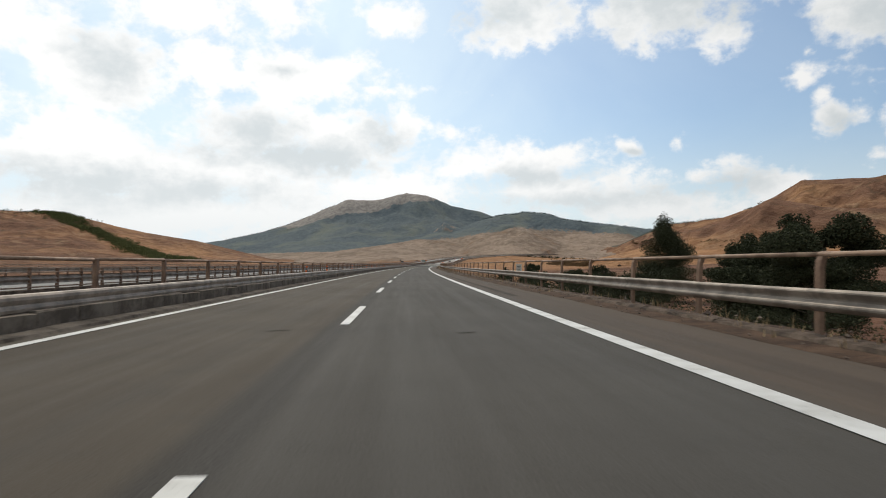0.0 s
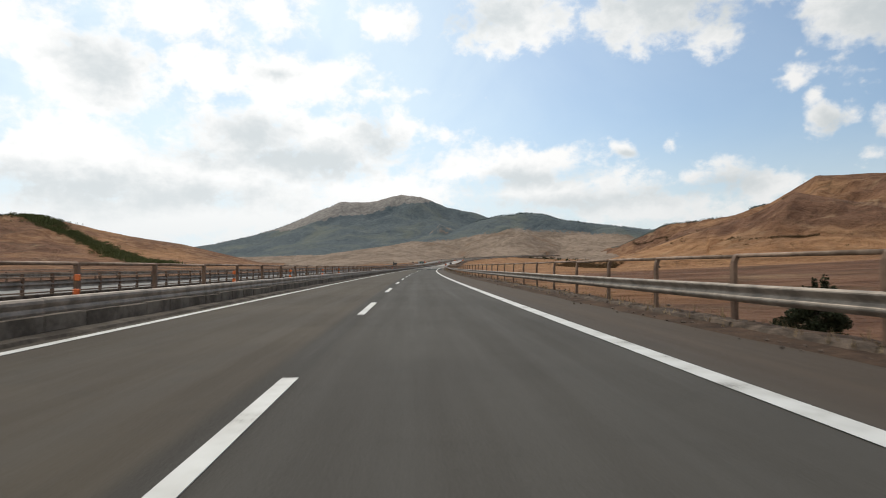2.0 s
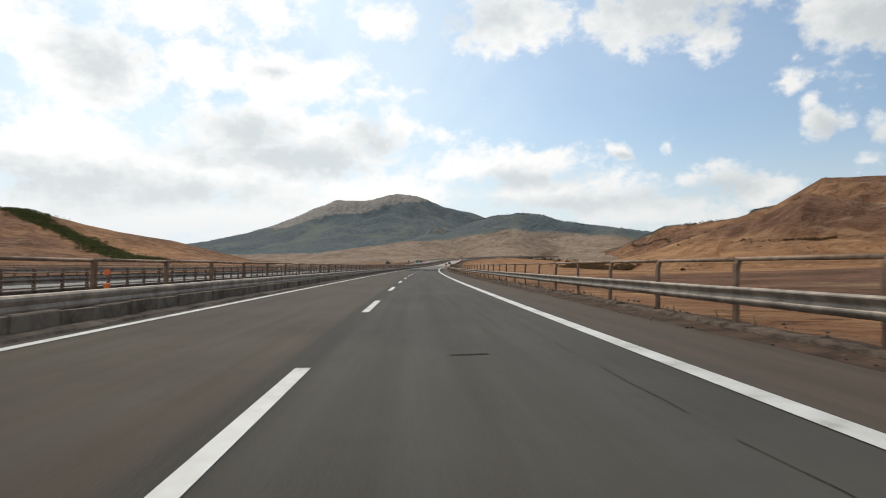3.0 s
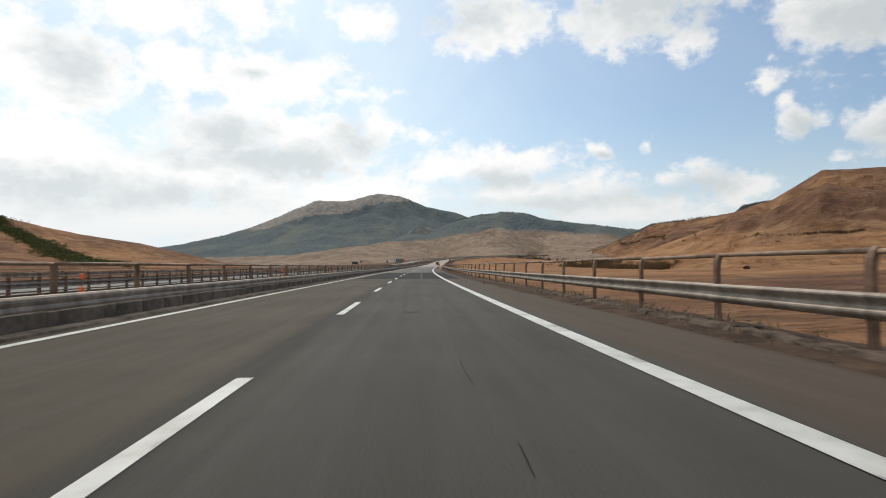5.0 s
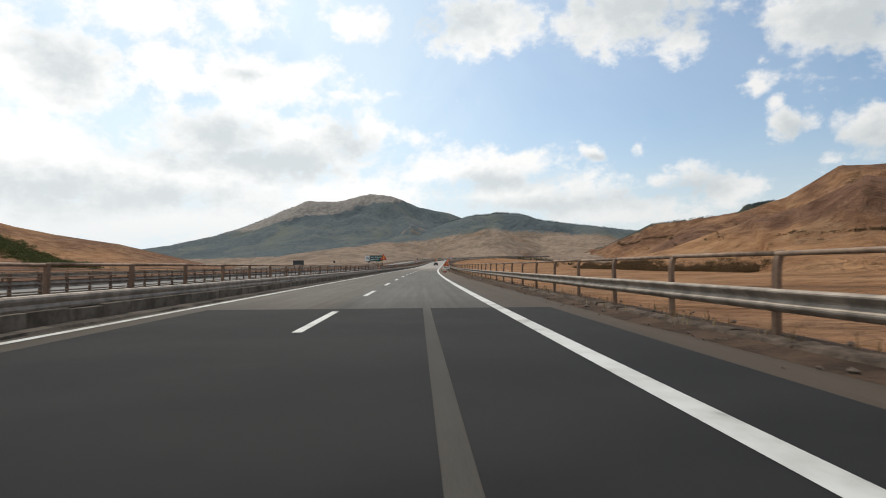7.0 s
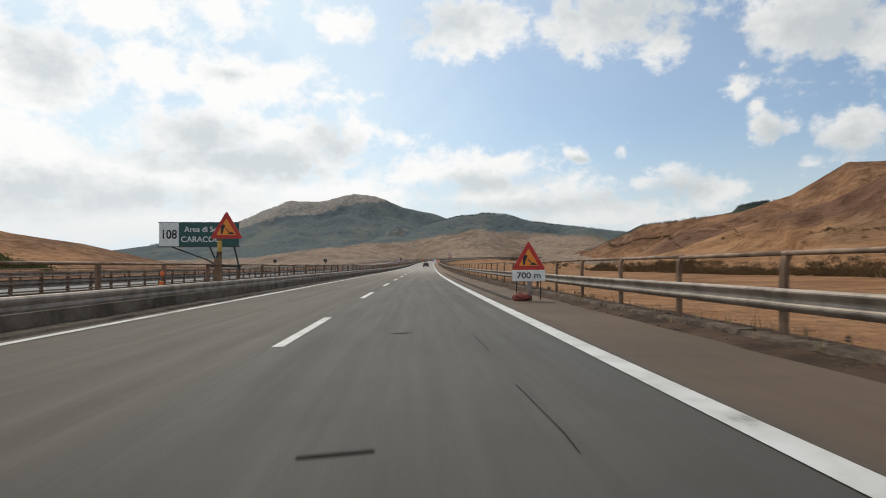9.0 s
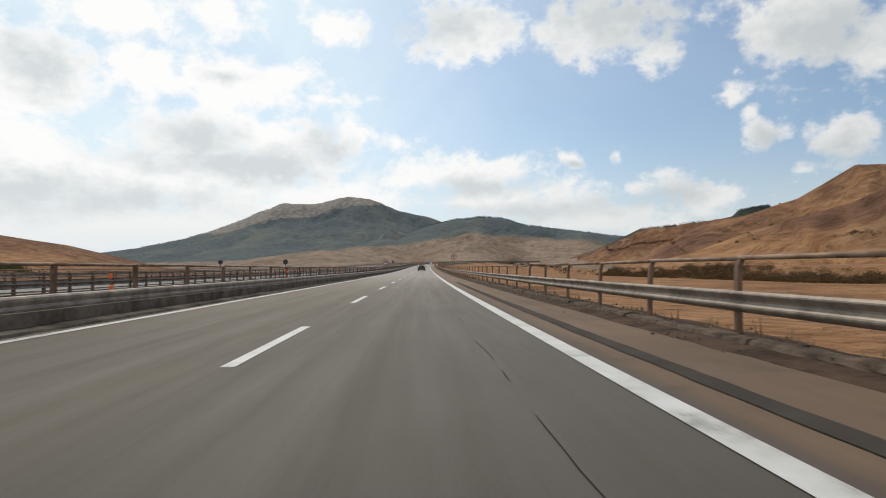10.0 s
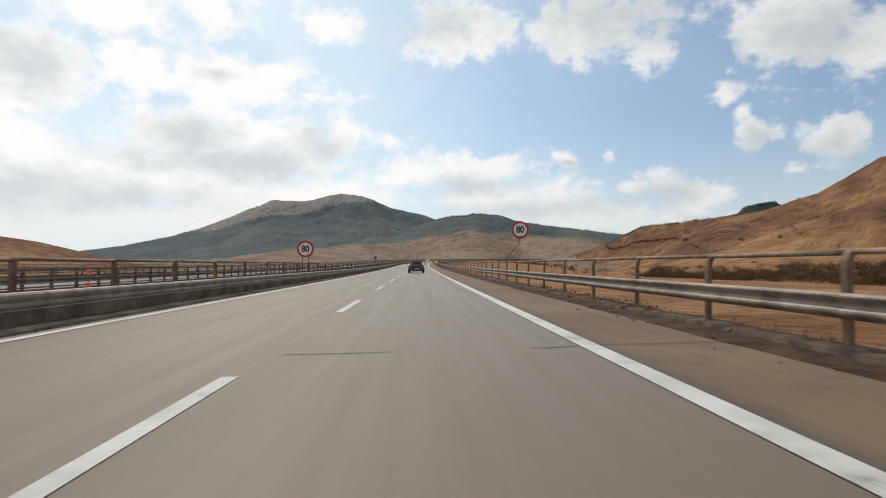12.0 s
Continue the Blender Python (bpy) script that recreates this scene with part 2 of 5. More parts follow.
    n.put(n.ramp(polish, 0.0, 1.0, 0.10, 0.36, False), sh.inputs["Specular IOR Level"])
    bumped(n, sh, grit, 0.5, 0.006)


def build_new_asphalt(n, sh):
    uv = n.add("ShaderNodeUVMap").outputs[0]
    grit, patch = n.noise(uv, 60.0, 3.0, 0.7), n.noise(uv, 0.5, 4.0)
    colour = n.mix(n.ramp(patch, 0.35, 0.65), (0.010, 0.010, 0.0105), (0.017, 0.0165, 0.0165))
    n.put(n.mix(n.ramp(grit, 0.4, 0.7, 0.0, 0.25), colour, (0.042, 0.040, 0.039)), sh.inputs["Base Color"])
    sh.inputs["Roughness"].default_value = 0.85
    sh.inputs["Specular IOR Level"].default_value = 0.12
    bumped(n, sh, grit, 0.5, 0.006)


def build_paint(n, sh):
    co = n.add("ShaderNodeNewGeometry").outputs["Position"]
    wear, fine = n.noise(co, 1.3, 5.0, 0.65), n.noise(co, 45.0, 3.0, 0.7)
    colour = n.mix(n.ramp(wear, 0.35, 0.7), (0.56, 0.55, 0.52), (0.41, 0.395, 0.36))
    colour = n.mix(n.ramp(n.math("ADD", wear, n.math("MULTIPLY", fine, 0.5)), 0.86, 0.98, 0.0, 0.8), colour, (0.12, 0.11, 0.10))
    n.put(colour, sh.inputs["Base Color"])
    sh.inputs["Roughness"].default_value = 0.6
    bumped(n, sh, fine, 0.3, 0.003)


def build_land(n, sh):
    geo = n.add("ShaderNodeNewGeometry").outputs["Position"]
    flat_co = n.vec("MULTIPLY", geo, (1.0, 1.0, 0.4))
    mask = n.add("ShaderNodeVertexColor", layer_name="cover")
    wood, rock_haze, plough = n.split(mask.outputs[0])
    broad, mid, fine = n.noise(flat_co, 0.006, 5.0, 0.6), n.noise(flat_co, 0.045, 6.0, 0.6), n.noise(flat_co, 0.6, 5.0, 0.65)
    straw = n.mix(n.ramp(mid, 0.35, 0.65), (0.245, 0.118, 0.053), (0.370, 0.200, 0.098))
    soil = n.mix(n.ramp(mid, 0.35, 0.65), (0.108, 0.052, 0.030), (0.182, 0.094, 0.056))
    rows = n.add("ShaderNodeTexWave", wave_type="BANDS", bands_direction="DIAGONAL")
    n.put(flat_co, rows.inputs["Vector"])
    rows.inputs["Scale"].default_value, rows.inputs["Distortion"].default_value = 0.10, 18.0
    rows.inputs["Detail"].default_value, rows.inputs["Detail Scale"].default_value = 2.0, 0.3
    up = n.split(geo)[2]
    straw = n.mix(n.math("MULTIPLY", n.ramp(rows.outputs["Fac"], 0.45, 0.9, 0.0, 0.30), n.ramp(up, 5.0, 12.0, 1.0, 0.0)), straw, soil)
    colour = n.mix(n.ramp(n.math("ADD", plough, n.math("MULTIPLY", n.math("SUBTRACT", broad, 0.5), 2.0)), 0.1, 0.95), straw, soil)
    colour = n.mix(n.ramp(fine, 0.55, 0.75, 0.0, 0.35), colour, (0.16, 0.10, 0.055))
    # hedgerows, tracks and gullies between the fields
    line_a = n.math("ABSOLUTE", n.math("SUBTRACT", n.noise(flat_co, 0.0042, 2.5, 0.5, 0.4), 0.5))
    line_b = n.math("ABSOLUTE", n.math("SUBTRACT", n.noise(flat_co, 0.0105, 3.0, 0.5, 0.4), 0.52))
    colour = n.mix(n.ramp(n.math("ADD", line_a, n.math("MULTIPLY", mid, 0.01)), 0.005, 0.013, 0.45, 0.0), colour, (0.085, 0.055, 0.030))
    colour = n.mix(n.ramp(n.math("ADD", line_b, n.math("MULTIPLY", mid, 0.02)), 0.012, 0.040, 0.22, 0.0), colour, (0.120, 0.070, 0.040))
    pale = n.noise(flat_co, 0.017, 5.0, 0.62, 0.5)
    colour = n.mix(n.ramp(pale, 0.56, 0.72, 0.0, 0.55), colour, (0.345, 0.222, 0.128))
    stone = n.mix(n.ramp(n.math("ADD", n.math("MULTIPLY", mid, 0.5), n.math("MULTIPLY", broad, 0.5)), 0.38, 0.62), (0.165, 0.118, 0.085), (0.295, 0.218, 0.160))
    # grey limestone high up
    stone = n.mix(n.ramp(up, 150.0, 260.0, 0.0, 0.8), stone, n.mix(n.ramp(mid, 0.35, 0.65), (0.185, 0.172, 0.158), (0.285, 0.262, 0.238)))
    colour = n.mix(n.ramp(n.math("ADD", rock_haze, n.math("ADD", n.math("MULTIPLY", n.math("SUBTRACT", mid, 0.5), 0.3), n.math("MULTIPLY", n.math("SUBTRACT", broad, 0.5), 1.2))), 0.35, 0.65), colour, stone)
    # mountain woods are paler and bluer: haze put into the leaf colour
    leaf = n.mix(n.ramp(mid, 0.35, 0.65), (0.078, 0.096, 0.104), (0.104, 0.122, 0.126))
    stands = n.noise(flat_co, 0.0035, 6.0, 0.62, 0.6)
    leaf = n.mix(n.ramp(stands, 0.45, 0.70, 0.0, 0.75), leaf, (0.150, 0.156, 0.125))
    leaf = n.mix(n.ramp(stands, 0.28, 0.45, 0.65, 0.0), leaf, (0.062, 0.078, 0.090))
    # nearer woods keep their dark leaf colour, without that haze
    leaf = n.mix(mask.outputs["Alpha"], leaf, n.mix(n.ramp(mid, 0.35, 0.65), (0.030, 0.036, 0.030), (0.055, 0.062, 0.048)))
    colour = n.mix(n.ramp(n.math("ADD", wood, n.math("MULTIPLY", n.math("SUBTRACT", mid, 0.5), 1.3)), 0.35, 0.6), colour, leaf)
    n.put(colour, sh.inputs["Base Color"])
    sh.inputs["Roughness"].default_value = 0.95
    sh.inputs["Specular IOR Level"].default_value = 0.1
    bumped(n, sh, n.math("ADD", n.math("ADD", fine, n.math("MULTIPLY", mid, 8.0)), n.math("MULTIPLY", pale, 16.0)), 0.9, 1.3)


def build_leaf(name, dark, light):
    def build(n, sh):
        rnd = n.add("ShaderNodeNewGeometry").outputs["Random Per Island"]
        n.put(n.mix(rnd, dark, light), sh.inputs["Base Color"])
        sh.inputs["Roughness"].default_value = 0.85
        sh.inputs["Specular IOR Level"].default_value = 0.12

    return material(name, build)


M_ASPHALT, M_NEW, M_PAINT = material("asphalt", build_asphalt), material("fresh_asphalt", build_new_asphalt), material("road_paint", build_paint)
M_PALE = plain("pale_asphalt", (0.15, 0.140, 0.126), (0.22, 0.206, 0.187), 0.8, 0.0, 0.4, 0.3, gloss=0.2)
M_LAND = material("land", build_land)
M_STEEL = plain("weathered_galvanised_steel", (0.145, 0.115, 0.089), (0.33, 0.270, 0.215), 0.6, 0.25, 2.0, 0.1)
M_ZINC = plain("pale_zinc_tube", (0.34, 0.34, 0.34), (0.46, 0.45, 0.44), 0.5, 0.3, 4.0, 0.1)
M_RAIL = plain("dusty_rusting_rail", (0.145, 0.086, 0.052), (0.32, 0.210, 0.138), 0.7, 0.15, 2.5, 0.2)
M_POST = plain("rusty_dusty_post", (0.115, 0.062, 0.036), (0.235, 0.140, 0.086), 0.75, 0.1, 3.0, 0.2)
M_CONCRETE = plain("stained_concrete", (0.078, 0.062, 0.048), (0.195, 0.160, 0.126), 0.9, 0.0, 1.4, 0.5, 0.02, gloss=0.15)
M_KERB = plain("crumbling_concrete", (0.044, 0.032, 0.024), (0.140, 0.102, 0.076), 0.95, 0.0, 3.0, 0.7, 0.03, gloss=0.12)
M_GRIME = plain("grimy_footing", (0.036, 0.029, 0.023), (0.125, 0.104, 0.084), 0.95, 0.0, 1.1, 0.7, 0.03, gloss=0.1)
M_DIRT = plain("dry_dirt", (0.036, 0.023, 0.016), (0.094, 0.058, 0.038), 0.97, 0.0, 1.5, 0.8, 0.04, gloss=0.1)
M_STRAW = build_leaf("dry_grass", (0.20, 0.135, 0.07), (0.36, 0.255, 0.135))
M_GREEN = build_leaf("dark_green_leaves", (0.022, 0.025, 0.012), (0.052, 0.055, 0.026))
M_OLIVE = build_leaf("olive_scrub", (0.050, 0.060, 0.020), (0.130, 0.128, 0.044))
# leaves of the crest trees, with distance haze put into their colour
M_FOREST = build_leaf("hazed_forest_leaves", (0.066, 0.084, 0.084), (0.104, 0.122, 0.112))
M_BROWN = build_leaf("brown_scrub", (0.072, 0.043, 0.020), (0.160, 0.098, 0.046))
M_BARK = plain("bark", (0.06, 0.045, 0.032), (0.14, 0.105, 0.075), 0.95, 0.0, 5.0, 0.6, 0.02)
M_ORANGE = plain("orange_plastic", (0.75, 0.13, 0.02), (0.85, 0.20, 0.04), 0.45)
M_DARK = plain("dark_painted_metal", (0.018, 0.018, 0.019), (0.035, 0.034, 0.034), 0.6)
M_GREENSIGN = plain("green_sign_sheet", (0.008, 0.060, 0.052), (0.012, 0.080, 0.068), 0.45)
M_WHITE = plain("white_sign_sheet", (0.62, 0.62, 0.60), (0.74, 0.73, 0.71), 0.45)
M_RED = plain("red_sign_sheet", (0.40, 0.018, 0.014), (0.50, 0.030, 0.020), 0.45)
M_AMBER = plain("amber_sign_sheet", (0.72, 0.21, 0.015), (0.80, 0.28, 0.03), 0.45)
M_BLACK = plain("black_print", (0.012, 0.012, 0.012), (0.022, 0.022, 0.022), 0.6)
M_BAG = plain("dusty_red_cloth", (0.13, 0.028, 0.020), (0.26, 0.065, 0.045), 0.9, 0.0, 5.0, 0.5, 0.02)
M_YELLOW = plain("yellow_plastic", (0.46, 0.26, 0.04), (0.58, 0.36, 0.07), 0.5)
M_CARPAINT = plain("black_car_paint", (0.010, 0.010, 0.012), (0.016, 0.016, 0.019), 0.25, 0.0, 3.0, 0.0, 0.001, 1.0)
M_CARWHITE = plain("white_car_paint", (0.70, 0.70, 0.70), (0.78, 0.78, 0.78), 0.3, 0.0, 3.0, 0.0, 0.001, 1.0)
M_RUBBER = plain("tyre_rubber", (0.014, 0.014, 0.014), (0.026, 0.025, 0.024), 0.9)
M_GLASS = plain("dark_car_glass", (0.010, 0.012, 0.014), (0.016, 0.018, 0.020), 0.08)
M_CHROME = plain("bright_metal", (0.55, 0.55, 0.56), (0.68, 0.68, 0.69), 0.25, 1.0)
M_TAIL = plain("red_lamp_glass", (0.35, 0.010, 0.010), (0.45, 0.020, 0.015), 0.2)
M_WALL = plain("pale_plaster", (0.45, 0.40, 0.33), (0.60, 0.55, 0.47), 0.9)
M_ROOF = plain("clay_roof", (0.28, 0.13, 0.08), (0.38, 0.19, 0.12), 0.9)

# ================= mesh helpers =================


def mesh_ob(name, bm, mat, parent=None, label="", smooth=False):
    me = bpy.data.meshes.new(name)
    bm.to_mesh(me)
    bm.free()
    me.materials.append(mat)
    if smooth:
        me.polygons.foreach_set("use_smooth", [True] * len(me.polygons))
    ob = new(name, me)
    ob.parent = parent
    if label:
        ob["label"] = label
    return ob


def part(name, bm, mat, parent, label="", smooth=False):
    return mesh_ob(name, bm, mat, parent, label, smooth)


def shared(name, me, parent, m):
    ob = new(name, me)
    ob.parent = parent
    ob.matrix_basis = m
    return ob


def data_of(name, bm, mat, smooth=False):
    me = bpy.data.meshes.new(name)
    bm.to_mesh(me)
    bm.free()
    me.materials.append(mat)
    if smooth:
        me.polygons.foreach_set("use_smooth", [True] * len(me.polygons))
    return me


def raw_ob(name, verts, faces, mat, parent=None):
    me = bpy.data.meshes.new(name)
    me.from_pydata(verts, [], faces)
    me.materials.append(mat)
    ob = new(name, me)
    ob.parent = parent
    return ob


def box(bm, x0, x1, y0, y1, z0, z1, bevel=0.0):
    made = bmesh.ops.create_cube(bm, size=1.0)["verts"]
    for v in made:
        v.co = Vector(((x0 + x1) / 2 + v.co.x * (x1 - x0), (y0 + y1) / 2 + v.co.y * (y1 - y0), (z0 + z1) / 2 + v.co.z * (z1 - z0)))
    if bevel:
        edges = list({e for v in made for e in v.link_edges})
        bmesh.ops.bevel(bm, geom=edges, offset=bevel, segments=1, affect="EDGES")
    return bm


def tube(bm, points, radius, sides=8, end=None):
    """A round bar through the points, tapering to the radius end."""
    points = [Vector(p) for p in points]
    rings = []
    for i, p in enumerate(points):
        d = (points[min(i + 1, len(points) - 1)] - points[max(i - 1, 0)]).normalized()
        a = d.orthogonal().normalized()
        b = d.cross(a)
        r = radius if end is None else radius + (end - radius) * i / (len(points) - 1)
        rings.append([bm.verts.new(p + r * (math.cos(t) * a + math.sin(t) * b)) for t in [2 * math.pi * k / sides for k in range(sides)]])
    for lo, hi in zip(rings, rings[1:]):
        # keep neighbouring rings in step
        shift = min(range(sides), key=lambda k: (hi[k].co - lo[0].co - (hi[0].co - hi[0].co)).length)
        for k in range(sides):
            bm.faces.new((lo[k], lo[(k + 1) % sides], hi[(k + 1 + shift) % sides], hi[(k + shift) % sides]))
    bm.faces.new(rings[0][::-1]), bm.faces.new(rings[-1])
    return bm


def extrude(bm, outline, y0, y1):
    """A closed outline of (x, z), run from y0 to y1."""
    a = [bm.verts.new((x, y0, z)) for x, z in outline]
    b = [bm.verts.new((x, y1, z)) for x, z in outline]
    k = len(outline)
    for i in range(k):
        bm.faces.new((a[i], a[(i + 1) % k], b[(i + 1) % k], b[i]))
    bm.faces.new(a[::-1]), bm.faces.new(b)
    return bm


def ribbon(name, cols, s0, s1, mat, ds=4.0, parent=None, wobble=None):
    """A strip along the road over the columns (n, z), with n and s as its map."""
    stations = list(np.arange(s0, s1, ds)) + [s1]
    verts, faces, uvs = [], [], []
    for s in stations:
        for j, (n, z) in enumerate(cols):
            e, f = wobble(s, j) if wobble else (0.0, 0.0)
            verts.append(spot(s, n + e, z + f)), uvs.append((n + e, s))
    k = len(cols)
    for i in range(len(stations) - 1):
        for j in range(k - 1):
            faces.append((i * k + j, i * k + j + 1, (i + 1) * k + j + 1, (i + 1) * k + j))
    me = bpy.data.meshes.new(name)
    me.from_pydata([tuple(v) for v in verts], [], faces)
    layer = me.uv_layers.new(name="UVMap")
    index = np.empty(len(me.loops), dtype=np.int64)
    me.loops.foreach_get("vertex_index", index)
    layer.data.foreach_set("uv", np.array(uvs)[index].ravel())
    me.materials.append(mat)
    ob = new(name, me)
    ob.parent = parent
    return ob


# ================= land =================


def hash_noise(x, y, seed):
    xi, yi = np.floor(x).astype(np.int64), np.floor(y).astype(np.int64)
    xf, yf = x - xi, y - yi
    xf, yf = xf * xf * (3 - 2 * xf), yf * yf * (3 - 2 * yf)

    def corner(i, j):
        h = (i * 374761393 + j * 668265263 + seed * 974711) & 0x7FFFFFFF
        h = ((h ^ (h >> 13)) * 1274126177) & 0x7FFFFFFF
        return ((h ^ (h >> 16)) & 0xFFFF) / 65535.0

    a, b, c, d = corner(xi, yi), corner(xi + 1, yi), corner(xi, yi + 1), corner(xi + 1, yi + 1)
    return (a * (1 - xf) + b * xf) * (1 - yf) + (c * (1 - xf) + d * xf) * yf


def rough(x, y, size, octaves=5, seed=1, gain=0.5):
    total, amp, norm = 0.0, 1.0, 0.0
    for o in range(octaves):
        total = total + amp * (hash_noise(x / size + 17.3 * o, y / size - 9.1 * o, seed + o) - 0.5)
        norm, amp, size = norm + amp, amp * gain, size / 2.03
    return total / norm * 2


def crest(x, y, line):
    """Distance to a crest line and its height there."""
    best, high = np.full(x.shape, 1e9), np.zeros(x.shape)
    for (ax, ay, az), (bx, by, bz) in zip(line, line[1:]):
        ux, uy = bx - ax, by - ay
        t = np.clip(((x - ax) * ux + (y - ay) * uy) / (ux * ux + uy * uy), 0, 1)
        d = np.hypot(x - ax - t * ux, y - ay - t * uy)
        closer = d < best
        best, high = np.where(closer, d, best), np.where(closer, az + t * (bz - az), high)
    return best, high


MOUNTAIN = [(-1900, 4000, 40), (-1191, 4287, 166), (-943, 4348, 225), (-833, 4371, 261), (-683, 4397, 321), (-406, 4431, 451), (-197, 4445, 448), (13, 4449, 505), (170, 4446, 493), (342, 4436, 419), (541, 4416, 377), (738, 4388, 300), (1100, 4300, 200)]
DOME = [(268, 3489, 190), (425, 3474, 246), (519, 3461, 271), (657, 3437, 294), (778, 3412, 282), (882, 3386, 252), (1027, 3345, 231), (1328, 3238, 187), (1700, 3100, 160)]
KNOLL = [(-355, 1866, 5), (-193, 1890, 42), (-42, 1899, 62), (40, 1898, 56), (150, 1890, 34), (230, 1880, 20)]
SHELF = [(-337, 2974, 60), (-49, 2994, 100), (60, 2993, 121), (178, 2988, 117), (287, 2980, 97), (444, 2961, 64)]
RIB = [(90, 3250, 110), (124, 3494, 150), (224, 3489, 244), (283, 3485, 224), (400, 3470, 190)]
SPUR = [(216, 2821, 50), (318, 2812, 110), (481, 2788, 167), (616, 2762, 133), (712, 2738, 99), (900, 2600, 80)]
EAST = [(541, 1454, 60), (620, 1417, 88), (710, 1366, 104), (776, 1324, 129), (807, 1302, 152), (843, 1274, 181), (906, 1221, 180), (1000, 1150, 183), (1150, 900, 160), (1250, 500, 115)]
WEST = [(-1500, 1200, 130), (-1307, 1513, 135), (-1051, 1701, 140), (-909, 1781, 137), (-820, 1824, 110), (-740, 1857, 92), (-611, 1904, 70), (-407, 1958, 18)]
FAR = [(880, 2500, 80), (950, 2450, 120), (1020, 2412, 160), (1070, 2350, 162), (1147, 2235, 171), (1180, 2158, 176), (1213, 2078, 182)]
CONE = [(250, 960, 14), (337, 900, 30), (415, 885, 50), (455, 850, 64), (494, 810, 90), (540, 770, 74), (640, 700, 66)]
BLUFF = [(1120, 2160, 120), (1195, 2110, 196), (1260, 2060, 205), (1330, 2000, 150)]


def land(x, y):
    """Height and cover (wood, rock, plough) of the land."""
    dist, where = np.full(x.shape, 1e9), np.zeros(x.shape)
    for i in range(0, len(LINE_S), 4):
        d = np.hypot(x - LINE_X[i], y - LINE_Y[i])
        closer = d < dist
        dist, where = np.where(closer, d, dist), np.where(closer, LINE_S[i], where)
    heading = np.interp(where, TURN_S, TURN_A)
    rx, ry = np.interp(where, LINE_S, LINE_X), np.interp(where, LINE_S, LINE_Y)
    n = (x - rx) * np.cos(heading) - (y - ry) * np.sin(heading)
    n = np.where((np.abs(n) < dist * 0.5) & (dist > 20), dist, n)
    rz = np.minimum(road_rise(where), 18.0)
    right, left = np.maximum(0, n - 8.0), np.maximum(0, -n - 26.0)
    base = rz * np.exp(-(np.maximum(0, dist - 20) / np.where(n > 0, 72.0, 160.0)) ** 2) - 0.35
    base = base - 2.6 * (1 - np.exp(-right / 5.0)) - 2.0 * (1 - np.exp(-left / 6.0))
    far_r, far_l = np.maximum(0, n - 40), np.maximum(0, -n - 60)
    base = base + 0.034 * np.minimum(far_r, 900) + 0.006 * np.minimum(far_l, 900)
    bank = np.clip((n - 104 - 9 * rough(x, y, 60.0, 3, 61)) / 9.0, 0, 1) * np.clip((where - 400) / 60, 0, 1) * np.clip((900 - where) / 100, 0, 1)
    base = base + 4.0 * bank * bank * (3 - 2 * bank)
    away = np.clip((dist - 30) / 200, 0, 1)
    base = base + away * 5.0 * rough(x, y, 260.0, 4, 3)
    top = base
    near_road = np.clip((dist - 40) / 260, 0, 1)
    near_road = near_road * near_road * (3 - 2 * near_road)
    cover = {"wood": np.zeros(x.shape), "rock_haze": np.zeros(x.shape)}
    for name, line, width, power, furrow in (("mountain", MOUNTAIN, 900.0, 1.25, 0.40), ("dome", DOME, 560.0, 1.3, 0.36), ("knoll", KNOLL, 340.0, 1.6, 0.16), ("shelf", SHELF, 300.0, 1.5, 0.25), ("rib", RIB, 190.0, 1.2, 0.3), ("spur", SPUR, 380.0, 1.25, 0.45), ("east", EAST, 275.0, 1.2, 0.42), ("west", WEST, 420.0, 1.4, 0.15), ("far_ridge", FAR, 190.0, 1.5, 0.2), ("bluff", BLUFF, 150.0, 1.7, 0.15), ("cone", CONE, 130.0, 1.35, 0.25)):
        d, h = crest(x, y, line)
        ridge = h * np.exp(-(d / width) ** power)
        folds = -np.abs(rough(x, y, width * 0.55, 5, 11)) + 0.25
        ridge = ridge * (1 + furrow * folds * np.clip(d / (0.25 * width), 0, 1)) + h * 0.02 * rough(x, y, 90.0, 4, 29)
        gully = 0.5 - np.abs(rough(x, y, 150.0, 4, 51, 0.5)) * 1.6
        ridge = ridge + h * (0.05 if name in ("mountain", "dome") else 0.13) * gully * np.clip(d / 170.0, 0, 1) * np.exp(-d / (1.5 * width))
        ridge = ridge * near_road - 4.0 * (1 - np.exp(-d / 200.0))
        over = ridge > top
        top = np.where(over, ridge, top)
        if name == "mountain":
            share = ridge / np.maximum(h, 1)
            treeline = np.interp(x, [-840, -690, -545, -360, -170, -20, 155, 275], [1.0, 0.82, 0.78, 0.74, 0.77, 0.81, 0.85, 1.05])
            bare = np.clip(0.5 + (share - treeline - 0.06 * rough(x, y, 240.0, 5, 41)) / 0.03, 0, 1)
            bare = np.maximum(bare, 0.55 * np.clip(2.2 * rough(x, y, 330.0, 5, 43) - 0.9, 0, 1) * np.clip((x + 100) / 300, 0, 1))
            cover["wood"] = np.where(over, np.where(ridge > 60, 1 - bare, 0.2), cover["wood"])
            cover["rock_haze"] = np.where(over, 1.0, cover["rock_haze"])
        elif name == "dome":
            cover["wood"] = np.where(over, np.clip((ridge / np.maximum(h, 1) - 0.58 + 0.16 * rough(x, y, 260.0, 4, 83)) * 5, 0, 1), cover["wood"])
            cover["rock_haze"] = np.where(over, 0.9, cover["rock_haze"])
        elif name == "rib":
            cover["wood"] = np.where(over, 0.50, cover["wood"])
